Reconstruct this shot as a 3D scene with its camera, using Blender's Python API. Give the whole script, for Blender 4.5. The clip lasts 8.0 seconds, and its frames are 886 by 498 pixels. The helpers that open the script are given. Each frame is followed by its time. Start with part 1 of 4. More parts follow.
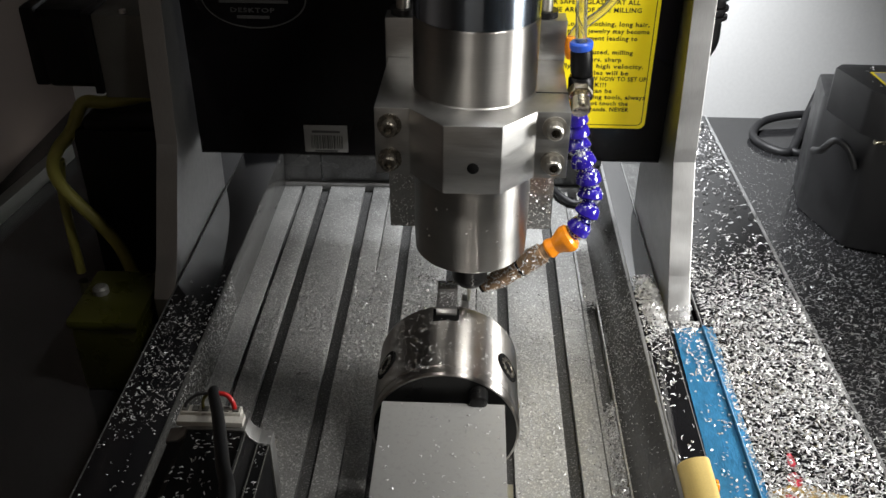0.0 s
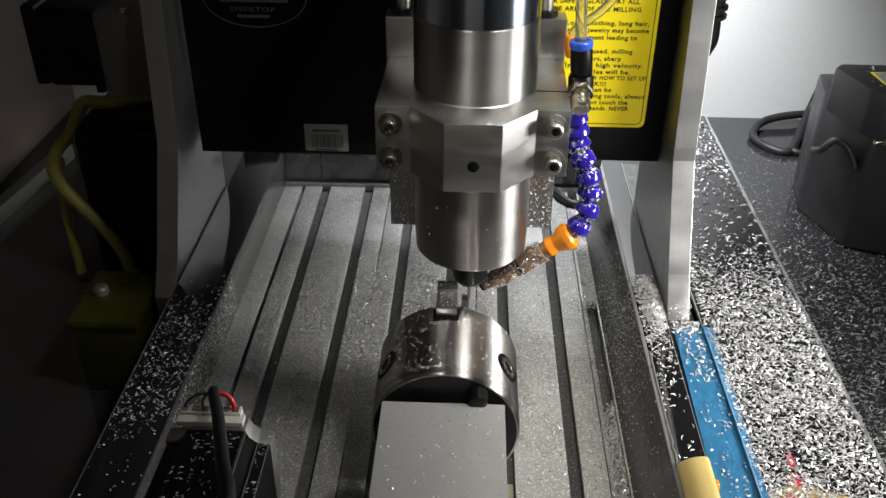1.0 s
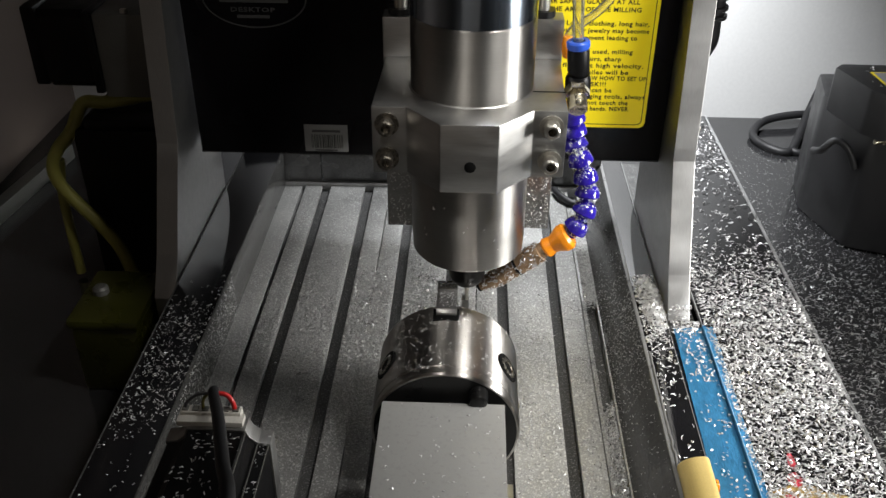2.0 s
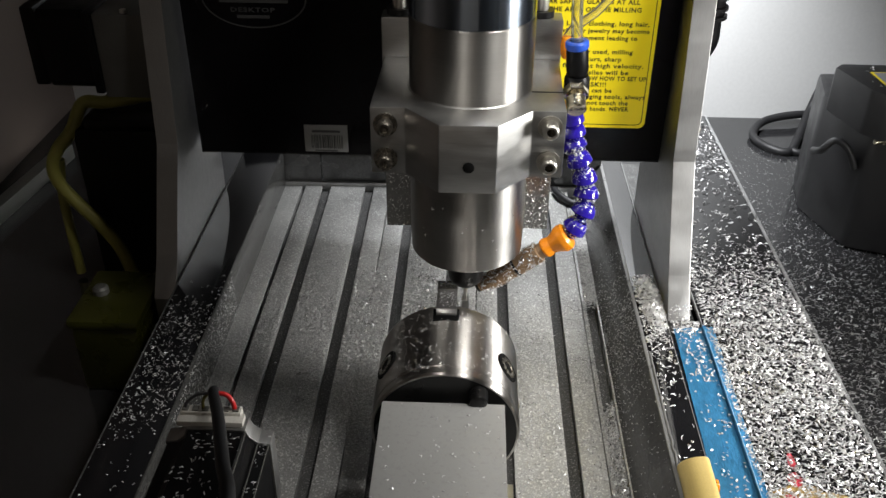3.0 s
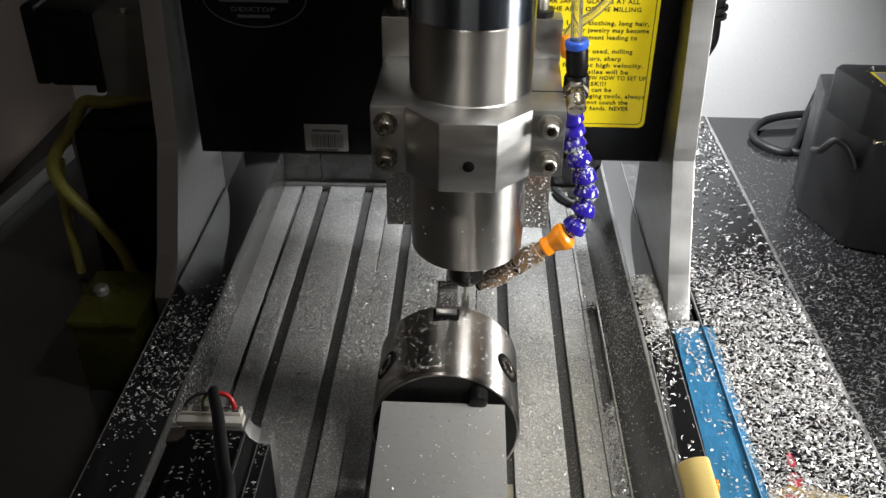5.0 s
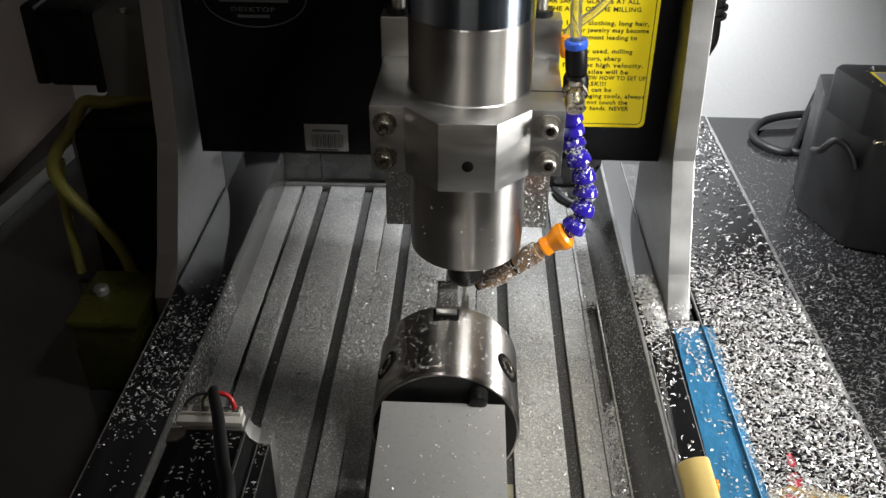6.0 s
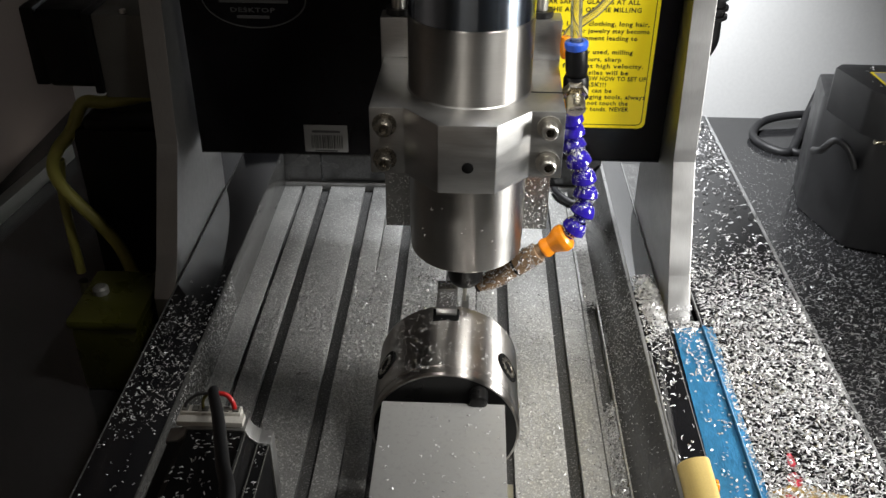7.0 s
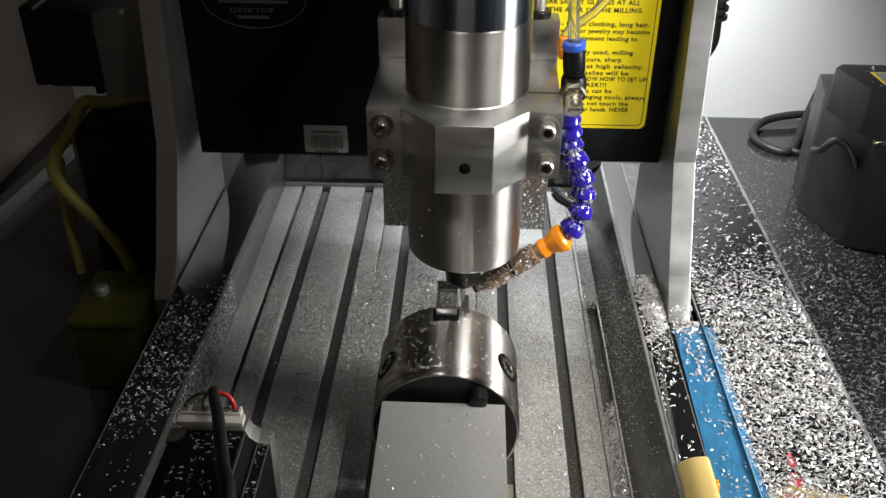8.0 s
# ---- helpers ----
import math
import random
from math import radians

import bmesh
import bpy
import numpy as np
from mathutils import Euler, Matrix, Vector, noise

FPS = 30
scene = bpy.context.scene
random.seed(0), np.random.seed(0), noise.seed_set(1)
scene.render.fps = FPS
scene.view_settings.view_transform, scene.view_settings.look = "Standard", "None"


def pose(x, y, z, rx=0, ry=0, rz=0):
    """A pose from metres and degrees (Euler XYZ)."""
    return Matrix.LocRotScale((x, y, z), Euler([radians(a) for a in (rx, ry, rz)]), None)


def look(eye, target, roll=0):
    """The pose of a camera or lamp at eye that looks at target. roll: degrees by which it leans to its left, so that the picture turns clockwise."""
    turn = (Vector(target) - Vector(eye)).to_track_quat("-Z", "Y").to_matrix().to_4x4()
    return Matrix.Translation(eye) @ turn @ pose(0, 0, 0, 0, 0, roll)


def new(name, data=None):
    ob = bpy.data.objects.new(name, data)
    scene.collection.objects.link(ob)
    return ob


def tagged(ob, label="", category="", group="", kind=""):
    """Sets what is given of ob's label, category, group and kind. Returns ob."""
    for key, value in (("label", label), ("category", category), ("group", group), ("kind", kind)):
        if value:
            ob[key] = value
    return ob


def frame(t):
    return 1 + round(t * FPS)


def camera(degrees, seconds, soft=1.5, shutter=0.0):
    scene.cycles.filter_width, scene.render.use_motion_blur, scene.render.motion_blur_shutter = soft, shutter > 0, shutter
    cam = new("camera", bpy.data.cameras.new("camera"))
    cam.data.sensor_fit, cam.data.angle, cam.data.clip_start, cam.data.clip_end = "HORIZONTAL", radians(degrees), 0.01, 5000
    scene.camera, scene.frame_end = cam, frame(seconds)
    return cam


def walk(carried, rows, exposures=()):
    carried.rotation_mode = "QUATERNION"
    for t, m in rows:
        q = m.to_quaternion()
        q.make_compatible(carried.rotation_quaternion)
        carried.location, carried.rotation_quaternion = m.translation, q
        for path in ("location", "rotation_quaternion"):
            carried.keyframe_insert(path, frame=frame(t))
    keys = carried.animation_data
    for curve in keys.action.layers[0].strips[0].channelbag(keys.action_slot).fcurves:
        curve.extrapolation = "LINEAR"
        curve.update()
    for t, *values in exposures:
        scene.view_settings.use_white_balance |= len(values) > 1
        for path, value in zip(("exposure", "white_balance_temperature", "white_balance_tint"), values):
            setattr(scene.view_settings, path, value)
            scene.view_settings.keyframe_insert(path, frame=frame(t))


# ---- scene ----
from mathutils import Quaternion

# ---------------------------------------------------------------- camera (stands still)
cam = camera(52.46, 8.0, soft=1.5)
TILT, YAW, LEAN = 32.41, 1.85, 0.486
CAM = pose(0, -0.552, 0.5) @ pose(0, 0, 0, 0, 0, YAW) @ pose(0, 0, 0, 90 - TILT) @ pose(0, 0, 0, 0, 0, LEAN)
walk(cam, [(0.0, CAM), (8.0, CAM)], [(0.0, 0.12), (1.5, 0.12), (3.5, 0.15), (4.5, 0.21), (6.0, 0.20), (8.0, 0.20)])

# ---------------------------------------------------------------- light
world = bpy.data.worlds.new("world")
scene.world = world
world.use_nodes = True
world.node_tree.nodes["Background"].inputs[0].default_value = (0.78, 0.66, 0.55, 1)
world.node_tree.nodes["Background"].inputs[1].default_value = 0.19


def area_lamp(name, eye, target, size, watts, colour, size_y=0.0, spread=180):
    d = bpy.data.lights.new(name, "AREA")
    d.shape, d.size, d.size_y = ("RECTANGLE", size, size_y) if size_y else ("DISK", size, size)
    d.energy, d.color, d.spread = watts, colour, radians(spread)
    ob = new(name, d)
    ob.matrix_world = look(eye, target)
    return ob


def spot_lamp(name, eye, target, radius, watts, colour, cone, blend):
    """A spot lamp with a soft-edged cone; no hood or fitting is built."""
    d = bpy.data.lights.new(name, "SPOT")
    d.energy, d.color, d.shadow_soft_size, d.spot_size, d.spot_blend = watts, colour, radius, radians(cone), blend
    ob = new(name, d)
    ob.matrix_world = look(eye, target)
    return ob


# Four unseen lamps, placed from highlights and shadows; narrow cones keep the left dark.
spot_lamp("unseen_work_lamp", (0.29, -0.14, 0.83), (-0.02, 0.11, 0.0), 0.085, 15.0, (1.0, 0.97, 0.93), 54, 0.8)
# Added to lift the left slide plate and left bed.
spot_lamp("unseen_front_lamp", (-0.14, -0.50, 0.82), (-0.02, 0.10, 0.10), 0.05, 5.2, (1.0, 0.96, 0.90), 25, 0.9)
area_lamp("unseen_led_panel", (0.60, -0.15, 0.30), (0.16, 0.05, 0.08), 0.22, 1.8, (1.0, 0.98, 0.95), 0.15, 95)
spot_lamp("unseen_rear_lamp", (0.15, 0.46, 0.60), (0.13, 0.62, 0.08), 0.05, 56.0, (0.95, 0.97, 1.0), 96, 1.0)


# ---------------------------------------------------------------- materials
def material(name, base, rough=0.5, metal=0.0, vary=0.15, grain=(40, 40, 40), fine=(900, 900, 900), bump=0.0,
             rough_vary=0.1, spots=0.0, spot_colour=(0.7, 0.7, 0.7), spot_scale=600.0, spec=0.5, coat=0.0, random_tone=0.0, turned="", lathe_marks=0.85):
    """Base colour with variation at two scales, uneven gloss and fine relief."""
    m = bpy.data.materials.new(name)
    m.use_nodes = True
    nt = m.node_tree
    n, l = nt.nodes, nt.links
    b = n["Principled BSDF"]
    b.inputs["Metallic"].default_value = metal
    b.inputs["Specular IOR Level"].default_value = spec
    b.inputs["Coat Weight"].default_value = coat
    if turned:          # lathe marks run round this axis
        tan = n.new("ShaderNodeTangent")
        tan.direction_type, tan.axis = "RADIAL", turned
        l.new(tan.outputs[0], b.inputs["Tangent"])
        b.inputs["Anisotropic"].default_value = lathe_marks
        b.inputs["Anisotropic Rotation"].default_value = 0.25
    co = n.new("ShaderNodeTexCoord")

    def noise_at(scale, detail):
        mp = n.new("ShaderNodeMapping")
        mp.inputs["Scale"].default_value = scale
        tx = n.new("ShaderNodeTexNoise")
        tx.inputs["Scale"].default_value = 1.0
        tx.inputs["Detail"].default_value = detail
        l.new(co.outputs["Object"], mp.inputs[0])
        l.new(mp.outputs[0], tx.inputs["Vector"])
        return tx.outputs["Fac"]

    big, small = noise_at(grain, 3), noise_at(fine, 2)
    mid = n.new("ShaderNodeMath")
    mid.operation = "ADD"
    l.new(big, mid.inputs[0])
    l.new(small, mid.inputs[1])
    ramp = n.new("ShaderNodeMapRange")
    ramp.inputs["From Min"].default_value, ramp.inputs["From Max"].default_value = 0.6, 1.4
    ramp.inputs["To Min"].default_value, ramp.inputs["To Max"].default_value = 1 - vary, 1 + vary
    l.new(mid.outputs[0], ramp.inputs["Value"])
    tone = ramp.outputs[0]
    if random_tone:
        info = n.new("ShaderNodeNewGeometry")
        rr = n.new("ShaderNodeMapRange")
        rr.inputs["To Min"].default_value, rr.inputs["To Max"].default_value = 1 - random_tone, 1
        l.new(info.outputs["Random Per Island"], rr.inputs["Value"])
        mu = n.new("ShaderNodeMath")
        mu.operation = "MULTIPLY"
        l.new(tone, mu.inputs[0])
        l.new(rr.outputs[0], mu.inputs[1])
        tone = mu.outputs[0]
    col = n.new("ShaderNodeVectorMath")
    col.operation = "SCALE"
    col.inputs[0].default_value = base
    l.new(tone, col.inputs["Scale"])
    out = col.outputs[0]
    if spots:
        sp = noise_at((spot_scale,) * 3, 1)
        cut = n.new("ShaderNodeMapRange")
        cut.inputs["From Min"].default_value, cut.inputs["From Max"].default_value = 0.58, 0.68
        cut.inputs["To Max"].default_value = spots
        l.new(sp, cut.inputs["Value"])
        mx = n.new("ShaderNodeMix")
        mx.data_type = "RGBA"
        l.new(cut.outputs[0], mx.inputs[0])
        l.new(out, mx.inputs[6])
        mx.inputs[7].default_value = (*spot_colour, 1)
        out = mx.outputs[2]
    l.new(out, b.inputs["Base Color"])
    rg = n.new("ShaderNodeMapRange")
    rg.inputs["From Min"].default_value, rg.inputs["From Max"].default_value = 0.3, 0.7
    rg.inputs["To Min"].default_value, rg.inputs["To Max"].default_value = max(rough - rough_vary, 0.02), rough + rough_vary
    l.new(big, rg.inputs["Value"])
    l.new(rg.outputs[0], b.inputs["Roughness"])
    if bump:
        bp = n.new("ShaderNodeBump")
        bp.inputs["Strength"].default_value = bump
        bp.inputs["Distance"].default_value = 0.0004
        l.new(small, bp.inputs["Height"])
        l.new(bp.outputs[0], b.inputs["Normal"])
    return m


def clear_material(name, colour, rough=0.08, ior=1.45, clear=0.9):
    m = bpy.data.materials.new(name)
    m.use_nodes = True
    b = m.node_tree.nodes["Principled BSDF"]
    b.inputs["Base Color"].default_value = (*colour, 1)
    b.inputs["Transmission Weight"].default_value = clear
    b.inputs["Roughness"].default_value = rough
    b.inputs["IOR"].default_value = ior
    return m


M_BED = material("bed_aluminium", (0.33, 0.33, 0.32), 0.46, 0.55, 0.45, (17, 13, 17), (900, 600, 900), 0.5, 0.12, 0.75, (0.72, 0.72, 0.70), 620)
# Near-black stands in for shade in slots and gaps; pale spots are chips.
M_SHADEBLACK = material("shade_black", (0.038, 0.038, 0.037), 0.6, 0.2, 0.4, (60, 60, 60), (900, 900, 900), 0.5, 0.1, 0.35, (0.5, 0.5, 0.5), 800)
M_ALU = material("milled_aluminium", (0.43, 0.43, 0.42), 0.40, 1.0, 0.14, (26, 26, 90), (130, 130, 2600), 0.16, 0.08)
M_PLATE = material("side_plate_aluminium", (0.37, 0.37, 0.365), 0.42, 0.95, 0.10, (12, 12, 40), (2200, 160, 160), 0.12, 0.08)
M_JAW = material("dull_jaw_steel", (0.30, 0.295, 0.29), 0.34, 0.8, 0.25, bump=0.1)
M_STEEL = material("turned_steel", (0.42, 0.41, 0.39), 0.40, 1.0, 0.12, (3, 3, 60), (30, 30, 5200), 0.06, 0.04, turned="Z", lathe_marks=0.95)
# The blue of this polished steel stands in for a reflection.
M_POLISH = material("blue_reflection_steel", (0.46, 0.54, 0.64), 0.20, 1.0, 0.06, (3, 3, 30), (40, 40, 3000), 0.02, 0.02, turned="Z")
M_CHUCK = material("chuck_steel", (0.52, 0.50, 0.475), 0.34, 1.0, 0.12, (8, 60, 8), (60, 4200, 60), 0.06, 0.04, turned="Y", lathe_marks=1.0)
# Near-black that paints the shade inside bores and jaw slots.
M_PIT = material("bore_shade_black", (0.004, 0.004, 0.004), 0.8, 0.0, 0.3, spec=0.1)
M_DARKSTEEL = material("black_oxide_steel", (0.02, 0.02, 0.02), 0.35, 0.6, 0.3, bump=0.1)
M_OILY = material("oil_stained_screw_steel", (0.17, 0.155, 0.13), 0.28, 0.9, 0.4, (300, 300, 300), bump=0.3)
M_BRIGHT = material("bright_screw_steel", (0.62, 0.60, 0.55), 0.36, 1.0, 0.15)
M_BOX = material("bead_blasted_aluminium", (0.36, 0.36, 0.35), 0.52, 0.35, 0.06, (18, 18, 18), (1500, 1500, 1500), 0.08, 0.06, 0.10, (0.10, 0.10, 0.10), 320)
M_COVER = material("black_painted_steel", (0.0055, 0.005, 0.006), 0.26, 0.0, 0.3, (10, 10, 10), (1200, 1200, 1200), 0.05, 0.06, spec=0.22)
M_ACRYL = material("black_acrylic", (0.008, 0.008, 0.009), 0.10, 0.0, 0.3, (14, 14, 14), (900, 900, 900), 0.02, 0.05)
M_EDGE = material("acrylic_cut_edge", (0.32, 0.325, 0.325), 0.3, 0.0, 0.35, (160, 60, 160), (900, 900, 900), 0.4)
M_WORNEDGE = material("worn_cut_edge", (0.17, 0.172, 0.172), 0.35, 0.0, 0.75, (90, 70, 90), (700, 700, 700), 0.5)
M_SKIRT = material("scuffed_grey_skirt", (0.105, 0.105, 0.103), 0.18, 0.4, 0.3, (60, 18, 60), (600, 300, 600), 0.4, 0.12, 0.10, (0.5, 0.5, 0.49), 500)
# Darker copy of the grey skirt, with the left side's shade put in.
M_SHADESKIRT = material("scuffed_skirt_in_shade", (0.055, 0.055, 0.053), 0.2, 0.2, 0.4, (60, 18, 60), (600, 300, 600), 0.4, 0.1, 0.1, (0.4, 0.4, 0.39), 500)
M_BLACKPL = material("black_plastic", (0.006, 0.006, 0.0065), 0.42, 0.0, 0.25, bump=0.15, spec=0.16)
M_BLACKBOX = material("black_enclosure_plastic", (0.014, 0.014, 0.015), 0.45, 0.0, 0.2, bump=0.15)
M_RUBBER = material("black_cable_sheath", (0.008, 0.008, 0.009), 0.55, 0.0, 0.2)
M_BLUE = material("blue_hose_plastic", (0.022, 0.012, 0.27), 0.10, 0.0, 0.3, (260, 260, 260), spec=0.7, bump=0.25)
M_ORANGE = material("orange_plastic", (0.95, 0.30, 0.012), 0.28, 0.0, 0.1)
M_BRASS = material("dusty_brass", (0.34, 0.23, 0.14), 0.5, 0.6, 0.3, (120, 120, 120), (1500, 1500, 1500), 0.4)
M_NICKEL = material("nickel_plated_brass", (0.62, 0.56, 0.42), 0.22, 1.0, 0.15)
M_RINGBLUE = material("blue_release_ring", (0.03, 0.11, 0.62), 0.35, 0.0, 0.12)
M_HOSE = clear_material("clear_yellow_hose", (0.93, 0.90, 0.62))
M_SEAL = material("cloudy_sealant", (0.15, 0.15, 0.148), 0.35, 0.0, 0.3, bump=0.2)
M_YELLOW = material("yellow_sticker", (0.92, 0.74, 0.012), 0.38, 0.0, 0.05, (9, 9, 9))
M_INK = material("black_ink", (0.012, 0.012, 0.01), 0.5, 0.0, 0.1)
M_LABEL = material("grey_paper_label", (0.24, 0.24, 0.235), 0.6, 0.0, 0.1)
M_GREYINK = material("grey_print", (0.05, 0.05, 0.05), 0.5, 0.0, 0.2)
M_WHITEPL = material("white_nylon", (0.70, 0.68, 0.62), 0.42, 0.0, 0.1)
M_RED = material("red_wire", (0.62, 0.02, 0.02), 0.35)
M_GREENW = material("olive_wire", (0.10, 0.09, 0.01), 0.4)
M_GREYW = material("grey_wire", (0.05, 0.05, 0.055), 0.4)
M_TAPE = material("blue_masking_tape", (0.050, 0.28, 0.54), 0.55, 0.0, 0.30, (110, 60, 110), (1400, 300, 1400), 0.5)
M_TAPEEDGE = material("pale_tape_crease", (0.24, 0.44, 0.62), 0.5, 0.0, 0.2)
M_WALL = material("white_painted_wall", (0.68, 0.68, 0.67), 0.6, 0.0, 0.05, (4, 4, 4), (200, 200, 200), 0.1)
# The wall's deep shade is put into this dark taupe base.
M_SHADEWALL = material("shade_darkened_taupe_wall", (0.185, 0.148, 0.125), 0.8, 0.0, 0.1, (3, 3, 3))
M_DARKWALL = material("grey_room_wall", (0.05, 0.05, 0.055), 0.8, 0.0, 0.1, (3, 3, 3))
M_GROUND = material("black_table_top", (0.020, 0.020, 0.021), 0.12, 0.0, 0.3, (9, 9, 9), (500, 500, 500), 0.05, 0.06, spec=1.0)
M_CHIP = material("aluminium_chip", (0.92, 0.92, 0.92), 0.32, 0.60, 0.1, random_tone=0.28)
# Dull grey for the stand-in reflections and haze on the table.
M_HAZECHIP = material("reflection_and_haze_chip", (0.85, 0.85, 0.84), 0.36, 0.7, 0.1, random_tone=0.7)
M_DUST = material("aluminium_swarf_dust", (0.60, 0.60, 0.59), 0.34, 0.4, 0.1, random_tone=0.6)
M_OCHRE = material("mottled_ochre", (0.40, 0.27, 0.08), 0.6, 0.0, 0.5, (120, 120, 120))
M_REDPATCH = material("mottled_red", (0.42, 0.03, 0.05), 0.5, 0.0, 0.3, (200, 200, 200))
M_YPLAST = material("yellow_plastic", (0.60, 0.45, 0.16), 0.4, 0.0, 0.1)
M_TANK = material("dark_tank_plastic", (0.028, 0.029, 0.003), 0.3, 0.0, 0.5, (30, 30, 30))
M_OLIVE = material("yellow_green_tubing", (0.28, 0.265, 0.06), 0.45, 0.0, 0.2)
M_GREYMET = material("grey_cast_block", (0.22, 0.22, 0.20), 0.5, 0.5, 0.15)
# The end plate's dark reflections are put into its uneven base tone.
M_REAR = material("end_plate_dark_reflections", (0.10, 0.10, 0.10), 0.22, 0.6, 0.5, (14, 14, 20), (400, 400, 400), 0.2, 0.1)
M_MOUNT = material("dim_cast_mount", (0.13, 0.13, 0.12), 0.5, 0.5, 0.2)
M_GREYBLUE = material("grey_sticker", (0.25, 0.25, 0.30), 0.4)


# ---------------------------------------------------------------- mesh helpers
def world_at(ob):
    v = Vector((0, 0, 0))
    while ob:
        v += ob.location
        ob = ob.parent
    return v


def part(name, bm, mat, parent, label=""):
    """Links a bmesh, drawn in world places, as one mesh under a thing or a part."""
    me = bpy.data.meshes.new(name)
    bm.to_mesh(me)
    bm.free()
    return part_mesh(name, me, mat, parent, label)


def part_mesh(name, me, mat, parent, label=""):
    me.materials.clear()
    me.materials.append(mat)
    ob = new(name, me)
    if parent is not None:
        me.transform(Matrix.Translation(-world_at(parent)))
        ob.parent = parent
    if label:
        ob["label"] = label
    return ob


def thing(name, at, label, category, group="", kind=""):
    e = new(name)
    e.location = at
    e.empty_display_size = 0.02
    return tagged(e, label, category, group, kind)


def solo(name, bm, mat, label, category="", group="", kind=""):
    """A thing of one mesh, its origin at its base."""
    xs = [v.co for v in bm.verts]
    lo = Vector([min(c[i] for c in xs) for i in range(3)])
    hi = Vector([max(c[i] for c in xs) for i in range(3)])
    at = Vector(((lo.x + hi.x) / 2, (lo.y + hi.y) / 2, lo.z))
    bmesh.ops.translate(bm, verts=bm.verts, vec=-at)
    ob = part(name, bm, mat, None)
    ob.location = at
    return tagged(ob, label, category, group, kind)


def smooth(bm, angle=35):
    for f in bm.faces:
        f.smooth = True
    for e in bm.edges:
        if len(e.link_faces) == 2 and e.calc_face_angle(0) > radians(angle):
            e.smooth = False
    return bm


def box(x0, x1, y0, y1, z0, z1, bevel=0.001, bm=None):
    bm = bm or bmesh.new()
    r = bmesh.ops.create_cube(bm, size=1.0)
    bmesh.ops.transform(bm, verts=r["verts"], matrix=Matrix.Translation(((x0 + x1) / 2, (y0 + y1) / 2, (z0 + z1) / 2))
                        @ Matrix.Diagonal((x1 - x0, y1 - y0, z1 - z0, 1)))
    if bevel:
        vs = set(r["verts"])
        bmesh.ops.bevel(bm, geom=[e for e in bm.edges if set(e.verts) <= vs], offset=bevel, segments=2, affect="EDGES", profile=0.6)
    return smooth(bm, 50)


def prism(points, axis, a0, a1, bevel=0.001, crease=40):
    """A polygon drawn in the two other axes, drawn out along axis from a0 to a1."""
    bm = bmesh.new()

    def place(p, a):
        return {"x": (a, p[0], p[1]), "y": (p[0], a, p[1]), "z": (p[0], p[1], a)}[axis]
    lo = [bm.verts.new(place(p, a0)) for p in points]
    hi = [bm.verts.new(place(p, a1)) for p in points]
    bm.faces.new(lo)
    bm.faces.new(hi)
    for i in range(len(points)):
        j = (i + 1) % len(points)
        bm.faces.new((lo[i], lo[j], hi[j], hi[i]))
    bmesh.ops.recalc_face_normals(bm, faces=bm.faces)
    if bevel:
        bmesh.ops.bevel(bm, geom=bm.edges[:], offset=bevel, segments=2, affect="EDGES", profile=0.6)
    return smooth(bm, crease)


def lathe(profile, m=None, seg=48, bm=None):
    """Turns (radius, height) pairs round z, then moves by m."""
    bm = bm or bmesh.new()
    rings = []
    for r, z in profile:
        if r < 1e-6:
            rings.append([bm.verts.new((0, 0, z))])
        else:
            rings.append([bm.verts.new((r * math.cos(2 * math.pi * i / seg), r * math.sin(2 * math.pi * i / seg), z)) for i in range(seg)])
    made = [v for ring in rings for v in ring]
    for a, b in zip(rings, rings[1:]):
        for i in range(seg):
            j = (i + 1) % seg
            if len(a) == 1 and len(b) == 1:
                continue
            if len(a) == 1:
                bm.faces.new((a[0], b[j], b[i]))
            elif len(b) == 1:
                bm.faces.new((a[i], a[j], b[0]))
            else:
                bm.faces.new((a[i], a[j], b[j], b[i]))
    bmesh.ops.recalc_face_normals(bm, faces=bm.faces)
    if m is not None:
        bmesh.ops.transform(bm, verts=made, matrix=m)
    return smooth(bm, 32)


def along(p, q):
    """A pose at p whose z axis points to q."""
    d = Vector(q) - Vector(p)
    return Matrix.Translation(p) @ d.to_track_quat("Z", "Y").to_matrix().to_4x4()


def curve_through(points, steps=8):
    pts = [Vector(p) for p in points]
    out = []
    for i in range(len(pts) - 1):
        p0, p1, p2, p3 = pts[max(i - 1, 0)], pts[i], pts[i + 1], pts[min(i + 2, len(pts) - 1)]
        for k in range(steps):
            t = k / steps
            out.append(0.5 * ((2 * p1) + (p2 - p0) * t + (2 * p0 - 5 * p1 + 4 * p2 - p3) * t * t + (3 * p1 - p0 - 3 * p2 + p3) * t ** 3))
    return out + [pts[-1]]


